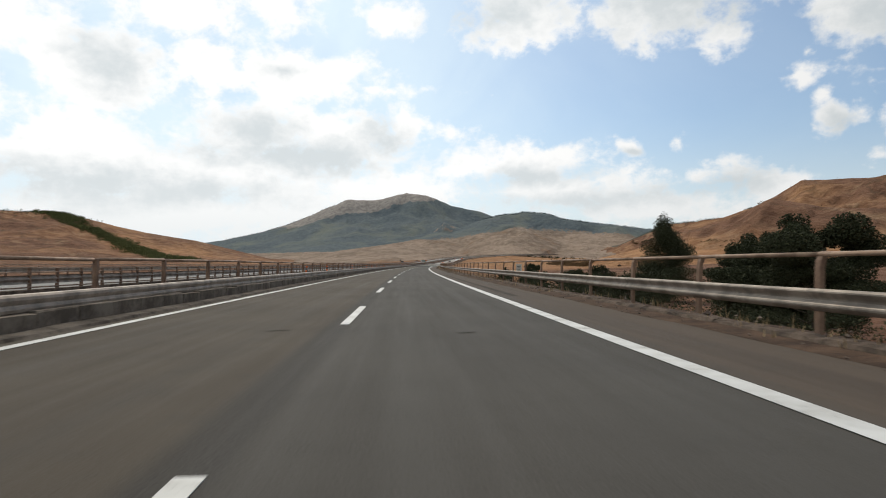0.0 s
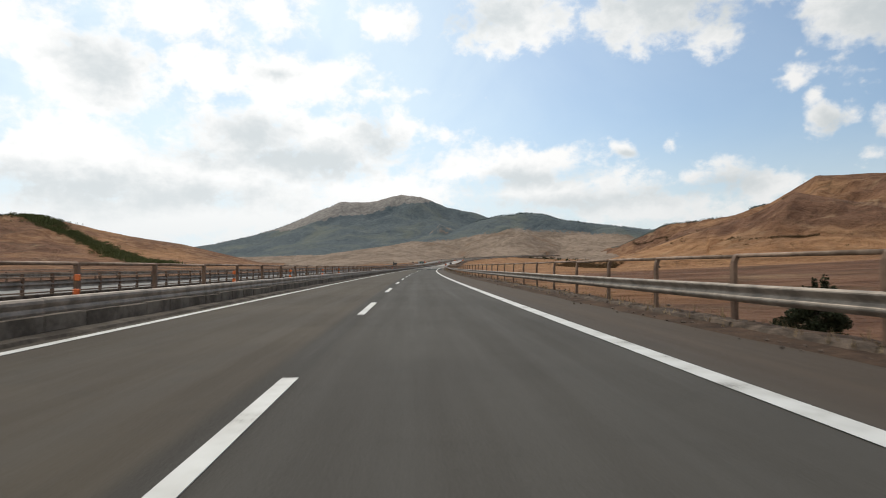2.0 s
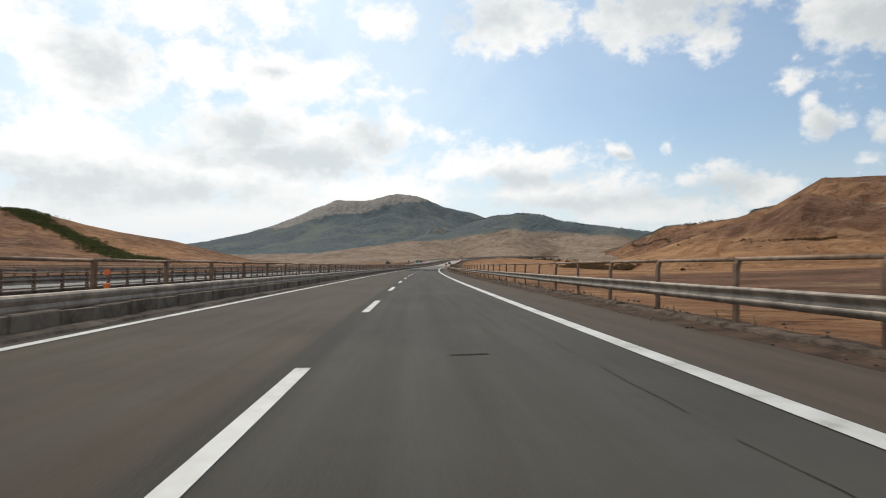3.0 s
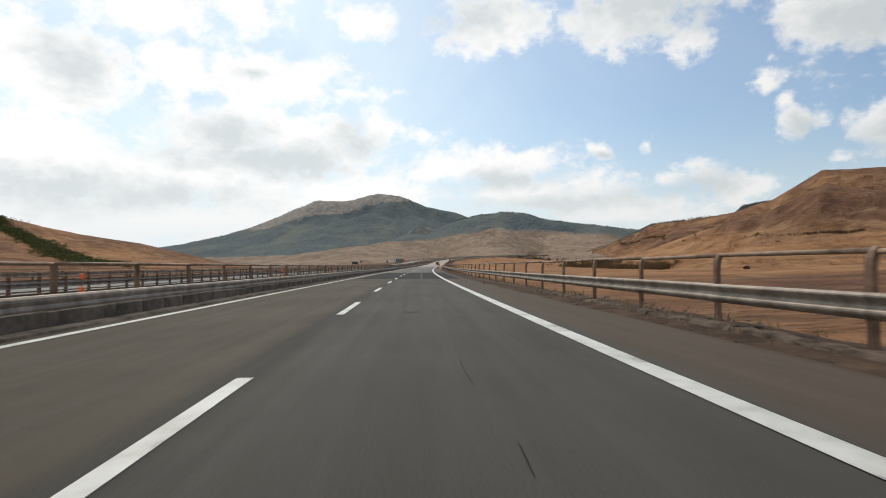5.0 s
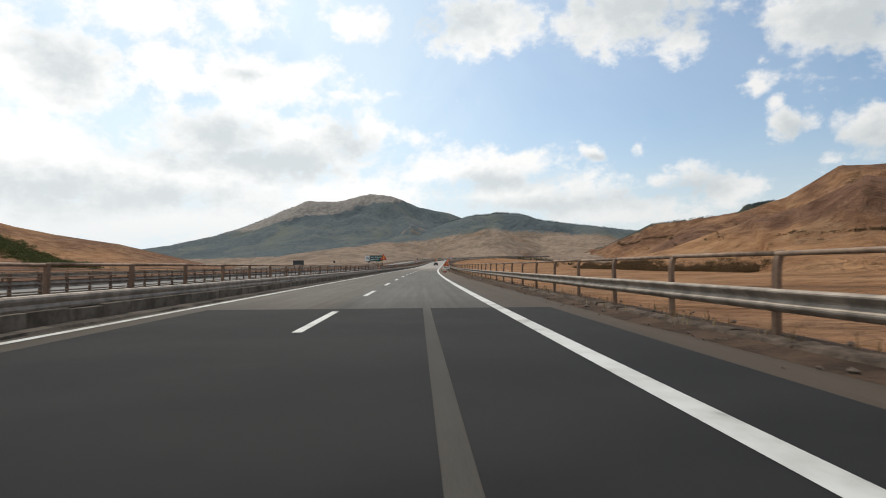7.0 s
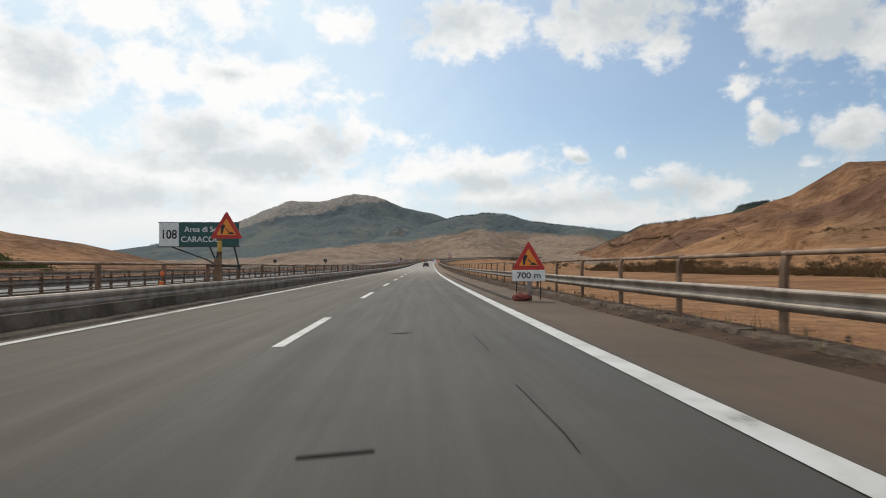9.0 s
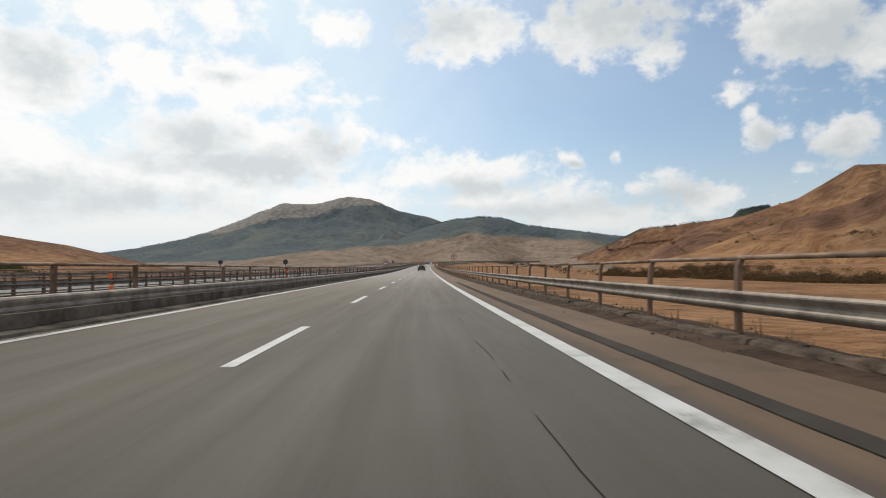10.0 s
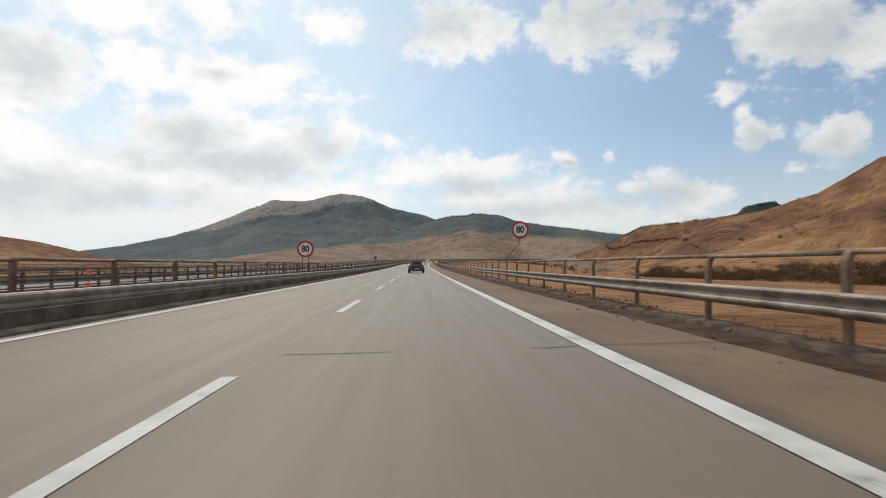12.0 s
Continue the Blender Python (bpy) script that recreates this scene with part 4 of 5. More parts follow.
def tree(name, label, s, n, z, high, wide, mat, seed, leaves=2600, slim=False, leaf=(0.045, 0.10)):
    gen = random.Random(seed)
    t = tagged(new(name), label, "tree")
    t.matrix_basis = along(s, n, z)
    bm = bmesh.new()
    tube(bm, [(0, 0, -0.2), (0.05, 0, high * 0.3), (-0.05, 0.05, high * 0.6), (0, 0, high * 0.9)], 0.028 * high, 8, 0.006 * high)
    lumps = []
    count = 46 if slim else 40
    for k in range(count):
        f = 0.10 + 0.82 * k / (count - 1)
        reach = wide * (0.58 * (1 - 0.90 * f) + 0.06) if slim else wide * 0.46 * math.sin(math.pi * min(0.93, 0.22 + 0.66 * f))
        ang = gen.uniform(0, 6.28)
        off = reach * (gen.uniform(0.1, 0.72) if slim else gen.uniform(0.35, 1.0))
        x, y, h = off * math.cos(ang) - (0.05 * wide if slim else 0.0), off * math.sin(ang), high * f + gen.uniform(-0.3, 0.4)
        tube(bm, [(0, 0, h * 0.75), (x * 0.6, y * 0.6, h * 0.92), (x, y, h)], 0.006 * high, 5, 0.002 * high)
        lumps.append((x, y, h, reach * (gen.uniform(0.34, 0.58) if slim else gen.uniform(0.22, 0.5)), high * gen.uniform(0.05, 0.12)))
    lumps.append((-0.04 * wide, 0, high * 0.95, wide * 0.05, high * 0.09))
    part("trunk", bm, M_BARK, t)
    pts = crown_points(leaves, lumps, seed)
    v, f = leaf_cloud(pts, np.random.default_rng(seed).uniform(leaf[0], leaf[1], leaves), seed)
    raw_ob("crown", v, f, mat, t)
    return t


tree("tree", "tall dark evergreen tree with a ragged crown behind the rail", 66, 28.5, -3.2, 9.6, 9.0, M_GREEN, 5, 110000, True, (0.03, 0.075))
tree("tree", "broad dark bushy tree close behind the guardrail", 24.5, 17.2, -3.0, 5.9, 6.6, M_GREEN, 8, 110000, leaf=(0.025, 0.06))
tree("tree", "broad dark bushy tree close behind the guardrail", 31.5, 19.0, -3.0, 5.4, 6.0, M_GREEN, 9, 90000, leaf=(0.025, 0.06))
tree("tree", "broad dark bushy tree close behind the guardrail", 27.6, 17.6, -3.0, 5.3, 5.6, M_GREEN, 10, 80000, leaf=(0.025, 0.06))
for k, (s, n, high, wide) in enumerate(((76, 24.0, 3.9, 4.6), (84.5, 17.0, 4.0, 2.6), (81, 16.4, 3.8, 2.4), (77, 16.2, 3.6, 2.6), (52, 21.0, 3.6, 4.0), (60, 24.5, 3.4, 4.0), (90, 28.0, 3.2, 4.2), (58, 16.5, 3.4, 3.6), (66, 18.0, 3.2, 3.8), (71, 15.5, 3.3, 3.4), (46, 15.0, 3.3, 3.6), (38, 14.5, 3.4, 3.8), (89.5, 14.4, 3.4, 2.2))):
    tree("bush", "dark green bush on the slope below the road", s, n, -2.9, high, wide, M_GREEN, 30 + k, 24000, leaf=(0.028, 0.065))


def ground_at(x, y):
    return land(np.array([[float(x)]]), np.array([[float(y)]]))[0][0, 0]


def thicket(name, label, places, mat, seed, each=70, sink=0.0):
    """Many shrubs (x, y, radius, height) as one thing of stuff."""
    xs, ys = np.array([p[0] for p in places]), np.array([p[1] for p in places])
    zs = land(xs[None], ys[None])[0][0]
    pts, sizes = [], []
    gen = np.random.default_rng(seed)
    for (x, y, r, h), z in zip(places, zs):
        d = gen.normal(size=(each, 3))
        d /= np.linalg.norm(d, axis=1)[:, None]
        d *= gen.random((each, 1)) ** 0.4
        pts.append(np.array([x, y, z + h * (0.45 - sink)]) + d * np.array([r, r, h * 0.55]))
        sizes.append(gen.uniform(0.5, 1.1, each) * r * (6.0 / each) ** 0.5 * 0.55)
    v, f = leaf_cloud(np.concatenate(pts), np.concatenate(sizes), seed)
    return tagged(raw_ob(name, v, f, mat), label, "scrub", kind="stuff")


rng = random.Random(77)
strip = [(-1080, 1800), (-940, 1750), (-830, 1650), (-700, 1560), (-560, 1400), (-417, 1231)]
places = []
for (ax, ay), (bx, by) in zip(strip, strip[1:]):
    for k in range(400):
        f, off = rng.random(), rng.gauss(0, 17)
        places.append((ax + f * (bx - ax) + off, ay + f * (by - ay) + off * 0.4, rng.uniform(4, 9), rng.uniform(5, 10)))
thicket("hillside_scrub", "dark green scrub running down the dry western hill", places, M_OLIVE, 4)
places = [(rng.gauss(-1000, 110), rng.gauss(1765, 30), rng.uniform(3, 6), rng.uniform(5, 9)) for k in range(70)]
for k in range(260):
    f = rng.random()
    places.append((-1320 + 400 * f + rng.gauss(0, 14), 1490 + 270 * f + rng.gauss(-25, 30), rng.uniform(2, 5), rng.uniform(3, 7)))
thicket("hilltop_trees", "small dark trees along the crest of the western hill", places, M_GREEN, 5)
places = []
for k in range(130):
    a, d = radians(rng.uniform(14, 48)), rng.uniform(450, 1500)
    places.append((20 + d * math.sin(a), 230 + d * math.cos(a), rng.uniform(1.0, 3.2), rng.uniform(1.4, 4.0)))
for k in range(1300):
    f = rng.random()
    places.append((129 + 45 * f + rng.gauss(0, 3), 430 + 290 * f, rng.uniform(0.8, 2.2), rng.uniform(0.9, 2.8)))
thicket("field_shrubs", "scattered brown shrubs and scrub along the field bank", places, M_BROWN, 7, 150)
places = []
for k in range(120):
    places.append((rng.uniform(180, 420), rng.uniform(1150, 1900), rng.uniform(2, 6), rng.uniform(3, 7)))
thicket("valley_scrub", "dark scrub in the valley below the far road", places, M_GREEN, 8, 36)

# hedges, single trees and scrub between the fields on the eastern slope
places = []
for ax, ay, bx, by, count, r0, r1 in ((382, 788, 402, 718, 70, 0.8, 1.8), (402, 718, 440, 695, 90, 1.2, 2.6), (364, 843, 539, 1298, 170, 0.7, 1.8), (889, 2374, 1040, 2210, 120, 2.5, 6.0)):
    for k in range(count):
        f, r = rng.random(), rng.uniform(r0, r1)
        places.append((ax + f * (bx - ax) + rng.gauss(0, 1.5), ay + f * (by - ay) + rng.gauss(0, 1.5), r, r * rng.uniform(1.0, 1.5)))
for x, y, r in ((569, 1363, 6.0), (532, 1239, 5.0), (388, 772, 2.6), (895, 2395, 9.0), (360, 871, 2.4), (546, 1186, 4.5)):
    places += [(x + rng.gauss(0, 0.3 * r), y + rng.gauss(0, 0.3 * r), r * rng.uniform(0.5, 0.9), r * rng.uniform(0.9, 1.3)) for k in range(4)]
thicket("slope_hedges", "dark hedges and small trees between the dry fields", places, M_BROWN, 10, 80, 0.1)
# the ragged tree line on the crests of the mountain, the dome and the far ridge
places = []
for line, back, count in ((MOUNTAIN[1:6], 10, 420), (DOME[1:8], 8, 620), (FAR[2:5], 6, 90), (BLUFF[1:3], 8, 160)):
    for k in range(count):
        f = rng.random() * (len(line) - 1)
        i = int(f)
        (ax, ay, _), (bx, by, _) = line[i], line[i + 1]
        f -= i
        r = rng.uniform(3.5, 8.0)
        places.append((ax + f * (bx - ax) + rng.gauss(0, 4), ay + f * (by - ay) + rng.gauss(-back, 14), r, r * rng.uniform(1.3, 2.2)))
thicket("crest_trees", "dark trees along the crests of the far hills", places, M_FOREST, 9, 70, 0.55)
# dark brush on the bank below the guardrail
gen = np.random.default_rng(17)
spots = np.array([tuple(spot(s, n, z)) for s, n, z in zip(gen.uniform(-10, 78, 420), gen.uniform(8.6, 12.5, 420), gen.uniform(-1.3, -0.5, 420))])
centres = np.repeat(spots, 120, axis=0) + gen.normal(size=(420 * 120, 3)) * np.array([0.4, 0.5, 0.30])
v, f = leaf_cloud(centres, gen.uniform(0.02, 0.055, len(centres)), 18)
tagged(raw_ob("bank_brush", v, f, M_GREEN), "dark tangled brush on the bank below the guardrail", "scrub", kind="stuff")

# dry grass along the kerb and verge
gen = np.random.default_rng(12)
verts, faces = [], []
for k in range(3600):
    s, n = gen.uniform(-8, 470), gen.choice([6.3, 6.6, 7.2, 7.8, 8.6]) + gen.normal() * 0.25
    if noise.noise(Vector((s * 0.09, 3.0, 0.0))) < -0.1 and n < 7.0:
        continue
    z = 0.08 if n < 6.5 else 0.02 - max(0, n - 7.2) * 0.55
    for b in range(3):
        p = spot(s + gen.normal() * 0.06, n + gen.normal() * 0.06, z)
        a, h = gen.uniform(0, 6.28), gen.uniform(0.04, 0.16) * (1.0 if n < 7 else 1.8)
        w0 = 0.012
        dx0, dy0 = math.cos(a), math.sin(a)
        i = len(verts)
        verts += [(p.x - dy0 * w0, p.y + dx0 * w0, p.z - 0.03), (p.x + dy0 * w0, p.y - dx0 * w0, p.z - 0.03), (p.x + dx0 * h * 0.5, p.y + dy0 * h * 0.5, p.z + h)]
        faces.append((i, i + 1, i + 2))
tagged(raw_ob("verge_grass", verts, faces, M_STRAW), "dry straw grass along the kerb and verge", "grass", kind="stuff")

# ================= signs =================


def words(name, text, size, mat, parent, m, label="", wide=1.0, bold=0.0):
    """Lettering as a thin mesh; the text faces the way that local -y points."""
    curve = bpy.data.curves.new(name, "FONT")
    curve.body, curve.size, curve.align_x, curve.align_y, curve.extrude, curve.offset = text, size, "CENTER", "CENTER", 0.002, bold
    holder = bpy.data.objects.new(name, curve)
    scene.collection.objects.link(holder)
    bpy.context.view_layer.update()
    me = bpy.data.meshes.new_from_object(holder.evaluated_get(bpy.context.evaluated_depsgraph_get()))
    bpy.data.objects.remove(holder)
    me.materials.clear()
    me.materials.append(mat)
    ob = new(name, me)
    ob.parent = parent
    ob.matrix_basis = m @ pose(0, 0, 0, 90, 0, 0) @ Matrix.Diagonal((wide, 1, 1, 1))
    if label:
        ob["label"] = label
    return ob


def plate(outline, y0, y1):
    return extrude(bmesh.new(), outline, y0, y1)


def triangle(side, z0, inset=0.0, round_off=0.05):
    """An upright triangle with clipped corners, as (x, z)."""
    h = side * math.sqrt(3) / 2
    k = 1 - inset * 3 / h if inset else 1.0
    cx, cz = 0.0, z0 + h / 3
    pts = []
    corners = [(-side / 2, z0), (side / 2, z0), (0.0, z0 + h)]
    for i, (x, z) in enumerate(corners):
        for other in (corners[i - 1], corners[(i + 1) % 3]):
            f = round_off
            pts.append((x + f * (other[0] - x), z + f * (other[1] - z)))
    return [(cx + (x - cx) * k, cz + (z - cz) * k) for x, z in pts]


def disc(r, zc, steps=32):
    return [(r * math.cos(2 * math.pi * k / steps), zc + r * math.sin(2 * math.pi * k / steps)) for k in range(steps)]


def roadworks_face(thing, side, z0):
    """A red-bordered amber triangle with a plain black digging emblem."""
    part("border", plate(triangle(side, z0), -0.012, 0.012), M_RED, thing, "red triangular border")
    part("field", plate(triangle(side, z0, 0.115), -0.017, -0.0125), M_AMBER, thing, "amber triangular field")
    h = side * math.sqrt(3) / 2
    bm = bmesh.new()
    c = z0 + 0.16 * h
    extrude(bm, [(0.02, c), (0.26 * side, c), (0.22 * side, c + 0.04 * h), (0.15 * side, c + 0.09 * h), (0.08 * side, c + 0.05 * h)], -0.021, -0.0172)
    extrude(bm, [(-0.17 * side, c), (-0.12 * side, c), (-0.08 * side, c + 0.20 * h), (-0.02 * side, c + 0.32 * h), (-0.10 * side, c + 0.36 * h), (-0.17 * side, c + 0.26 * h)], -0.021, -0.0172)
    extrude(bm, [(-0.04 * side, c + 0.20 * h), (-0.02 * side, c + 0.22 * h), (0.11 * side, c + 0.06 * h), (0.09 * side, c + 0.04 * h)], -0.021, -0.0172)
    part("emblem", bm, M_BLACK, thing, "plain black digging emblem")


def bars(bm, length, z, count, y=-0.02):
    """A row of short plain bars."""
    for k in range(count):
        x = -length / 2 + (k + 0.5) * length / count
        box(bm, x - 0.36 * length / count, x + 0.36 * length / count, y - 0.003, y, z - 0.05, z + 0.05)
    return bm


# roadworks sign on the shoulder
sign = tagged(new("roadworks_sign"), "red and amber roadworks triangle with a distance plate on the shoulder", "road sign")
sign.matrix_basis = along(344.6, 4.95, 0.0, 3.0)
roadworks_face(sign, 0.97, 0.88)
part("plate", box(bmesh.new(), -0.47, 0.47, -0.012, 0.012, 0.55, 0.87, 0.008), M_WHITE, sign, "white distance plate")
words("lettering", "700 m", 0.24, M_BLACK, sign, pose(0, -0.014, 0.71), "black letters", 1.15, 0.004)
part("post", tube(bmesh.new(), [(0.03, 0.09, 0.0), (0.03, 0.09, 1.5)], 0.07, 14), M_ZINC, sign, "thick pale grey post", True)
for x in (-0.36, 0.34):
    part("stay", tube(bmesh.new(), [(x, 0.0, 0.56), (x + 0.05, 0.45, 0.0)], 0.015, 6), M_DARK, sign)
bm = bmesh.new()
bmesh.ops.create_icosphere(bm, subdivisions=4, radius=1.0)
for v in bm.verts:
    q = v.co.copy()
    crease = 1 + 0.22 * noise.noise(q * 2.1) + 0.10 * noise.noise(q * 5.5)
    v.co = Vector((-0.20 + 0.27 * q.x * crease, -0.02 + 0.19 * q.y * crease, max(0.0, 0.09 + 0.13 * q.z * crease + 0.05 * noise.noise(q * 1.2))))
part("ballast_bag", bm, M_BAG, sign, "slumped dull red ballast bag", True)

# roadworks sign on the median
sign = tagged(new("roadworks_sign"), "red and amber roadworks triangle with a yellow lamp on the median", "road sign")
sign.matrix_basis = along(347.2, -4.42, 0.0, -2.0)
roadworks_face(sign, 1.04, 1.93)
part("post", box(bmesh.new(), -0.27, -0.17, 0.02, 0.12, 0.0, 2.3, 0.01), M_POST, sign)
part("bracket", box(bmesh.new(), -0.28, 0.12, 0.015, 0.05, 2.12, 2.17, 0.004), M_POST, sign)
part("lamp", box(bmesh.new(), -0.27, -0.14, -0.09, 0.015, 1.50, 1.86, 0.02), M_YELLOW, sign, "yellow warning lamp box")

# green services sign behind it
board = tagged(new("services_sign"), "green and white services board on bent steel stays", "road sign")
board.matrix_basis = along(349.4, -6.05, -0.12, -4.0)
part("number_panel", box(bmesh.new(), -1.38, -0.70, -0.02, 0.02, 1.88, 2.72, 0.01), M_WHITE, board, "white number panel")
part("green_panel", box(bmesh.new(), -0.695, 1.38, -0.02, 0.02, 1.88, 2.72, 0.01), M_GREENSIGN, board, "green direction panel")
part("frame", box(bmesh.new(), -1.42, 1.42, 0.0, 0.04, 1.85, 1.875, 0.004), M_DARK, board)
part("frame", box(bmesh.new(), -1.42, 1.42, 0.0, 0.04, 2.725, 2.75, 0.004), M_DARK, board)
words("number", "108", 0.44, M_BLACK, board, pose(-1.04, -0.022, 2.29), "black numerals", 0.85, 0.01)
words("lettering", "Area di Servizio", 0.27, M_WHITE, board, pose(0.36, -0.022, 2.48), "white letters", 1.0, 0.004)
words("lettering", "CARACOLI", 0.28, M_WHITE, board, pose(0.06, -0.022, 2.12), "white letters", 1.0, 0.004)
for a, b, c in (((-0.95, 0.05, 1.86), (0.3, 0.1, 1.38), (0.55, 0.12, 1.2)), ((0.35, 0.05, 1.86), (0.5, 0.08, 1.5), (0.72, 0.1, 1.0)), ((0.66, 0.05, 1.86), (0.58, 0.1, 1.4), (0.55, 0.12, 0.6)), ((1.2, 0.05, 1.86), (1.3, 0.1, 1.4), (1.38, 0.12, 1.0))):
    part("stay", tube(bmesh.new(), [a, b, c], 0.03, 8), M_DARK, board)
part("post", box(bmesh.new(), 0.50, 0.66, 0.05, 0.20, -0.3, 1.45, 0.01), M_POST, board)
part("cross_beam", box(bmesh.new(), 0.3, 1.45, 0.08, 0.14, 1.12, 1.2, 0.006), M_DARK, board)

# speed signs
for s, n, zc, turn, lean, label in ((476.5, 7.35, 2.95, 2.0, 9.0, "round speed sign on a bent post behind the guardrail"), (478.5, -5.0, 1.9, -2.0, 0.0, "round speed sign on a pair of posts on the median")):
    sign = tagged(new("speed_sign"), label, "road sign", "speed signs")
    sign.matrix_basis = along(s, n, 0.0, turn)
    part("border", plate(disc(0.49, zc), -0.012, 0.012), M_RED, sign, "red ring")
    part("face", plate(disc(0.37, zc), -0.017, -0.0125), M_WHITE, sign, "white disc")
    words("numerals", "80", 0.52, M_BLACK, sign, pose(0, -0.018, zc), "black numerals", 0.86, 0.018)
    if lean:
        part("post", tube(bmesh.new(), [(-0.75, 0.06, -0.4), (-0.75, 0.06, 1.35), (-0.42, 0.05, 1.75), (-0.08, 0.04, 2.15), (0.0, 0.03, 2.95)], 0.03, 8), M_POST, sign, "bent rusty post")
    else:
        for x in (-0.17, 0.19):
            part("post", tube(bmesh.new(), [(x, 0.04, 0.0), (x, 0.03, zc + 0.2)], 0.025, 8), M_POST, sign)

# signs for the other direction, seen from behind
for s, n, zc in ((470.0, -21.2, 1.95), (478.0, -34.6, 1.95), (640.0, -13.0, 2.1)):
    sign = tagged(new("sign_back"), "dark back of a round sign on a post", "road sign", "sign backs")
    sign.matrix_basis = along(s, n, 0.0)
    part("disc", plate(disc(0.42, zc), -0.02, 0.0), M_DARK, sign)
    part("post", tube(bmesh.new(), [(0, 0.03, -2.0), (0, 0.03, zc + 0.2)], 0.035, 8), M_DARK, sign)
    part("bracket", box(bmesh.new(), -0.10, 0.10, -0.06, -0.02, zc - 0.62, zc - 0.46, 0.01), M_DARK, sign)
board = tagged(new("dark_board"), "dark back of a rectangular board beside the opposite carriageway", "road sign")
board.matrix_basis = along(352.0, -18.2, 0.0)
part("panel", box(bmesh.new(), -0.85, 0.85, -0.03, 0.03, 1.27, 1.97, 0.01), M_DARK, board)
for x in (-0.6, 0.6):
    part("post", box(bmesh.new(), x - 0.04, x + 0.04, 0.03, 0.09, -0.3, 1.9, 0.006), M_DARK, board)

# kilometre plate behind the guardrail
plate_sign = tagged(new("kilometre_plate"), "small dusty pale kilometre plate behind the guardrail", "road sign")
plate_sign.matrix_basis = along(37.5, 7.7, 0.0, 4.0)
part("panel", box(bmesh.new(), -0.16, 0.16, -0.01, 0.01, 0.60, 1.02, 0.006), M_WALL, plate_sign, "dusty pale panel")
words("numerals", "106", 0.14, M_BLACK, plate_sign, pose(0, -0.012, 0.69), "black numerals", 0.9)
part("mark", bars(bmesh.new(), 0.2, 0.88, 3, -0.011), M_BLACK, plate_sign, "plain black bars")
part("post", tube(bmesh.new(), [(0, 0.03, -0.6), (0, 0.03, 1.0)], 0.025, 8), M_POST, plate_sign)

# orange markers along the median guardrail
marker = tagged(new("orange_marker"), "small orange marker on the median guardrail", "road marker", "orange markers")
marker.matrix_basis = along(63.0, -4.72, 0.53)
bm = bmesh.new()
box(bm, -0.05, 0.05, -0.03, 0.03, 0.02, 0.13, 0.015)
part("lower_reflector", bm, M_ORANGE, marker)
part("stem", tube(bmesh.new(), [(0, 0, -0.1), (0.01, 0, 0.36)], 0.012, 6), M_POST, marker)
bm = bmesh.new()
box(bm, -0.04, 0.05, -0.025, 0.025, 0.27, 0.38, 0.012)
part("upper_reflector", bm, M_ORANGE, marker)
for s in (36.0, 44.8, 80.5, 90.0, 99.0, 109.0, 117.0, 189.5, 207.5, 225.5, 342.8, 378.0, 396.0, 414.2, 432.5, 453.8):
    copy_thing(marker, along(s, -4.72, 0.53, rng.uniform(-8, 8), 0, rng.uniform(-6, 6)))

# reflector studs bolted to the shoulder beam
stud = tagged(new("rail_reflector"), "small reflector plate bolted to the guardrail beam", "reflector", "rail reflectors")
stud.matrix_basis = along(11.5, 6.77, 0.56)
bm = bmesh.new()
extrude(bm, [(-0.05, -0.05), (0.0, -0.06), (0.0, 0.06), (-0.05, 0.03)], -0.01, 0.01)
part("plate", bm, M_CHROME, stud)
part("bolt", tube(bmesh.new(), [(0.0, 0.0, -0.0), (0.03, 0.0, 0.0)], 0.012, 6), M_DARK, stud)
for s in (62.0, 206.5, 235.2, 323.8, 389.0, 452.5):
    copy_thing(stud, along(s, 6.77, 0.56, rng.uniform(-10, 10)))

# ================= vehicles =================


def loft(bm, rings):
    """Skin over rings of equal length, closed at both ends."""
    vs = [[bm.verts.new(p) for p in ring] for ring in rings]
    k = len(vs[0])
    for lo, hi in zip(vs, vs[1:]):
        for i in range(k):
            bm.faces.new((lo[i], lo[(i + 1) % k], hi[(i + 1) % k], hi[i]))
    bm.faces.new(vs[0][::-1]), bm.faces.new(vs[-1])
    return bm


def car_ring(y, half, z0, z1, tuck=0.86):
    mid = z0 + 0.45 * (z1 - z0)
    return [(-half * 0.92, y, z0), (-half, y, mid), (-half * tuck, y, z1 - 0.03), (-half * tuck * 0.85, y, z1), (half * tuck * 0.85, y, z1), (half * tuck, y, z1 - 0.03), (half, y, mid), (half * 0.92, y, z0)]


def wheels(thing, half, axles, r):
    for y in axles:
        for side in (-1, 1):
            bm = bmesh.new()
            tube(bm, [(side * (half - 0.21), y, r), (side * (half - 0.01), y, r)], r, 20)
            tyre = part("wheel", bm, M_RUBBER, thing, "black tyre")
            bm = bmesh.new()
            tube(bm, [(side * (half - 0.05), y, r), (side * (half + 0.004), y, r)], r * 0.62, 16)
            part("rim", bm, M_CHROME, tyre, "bright alloy rim")


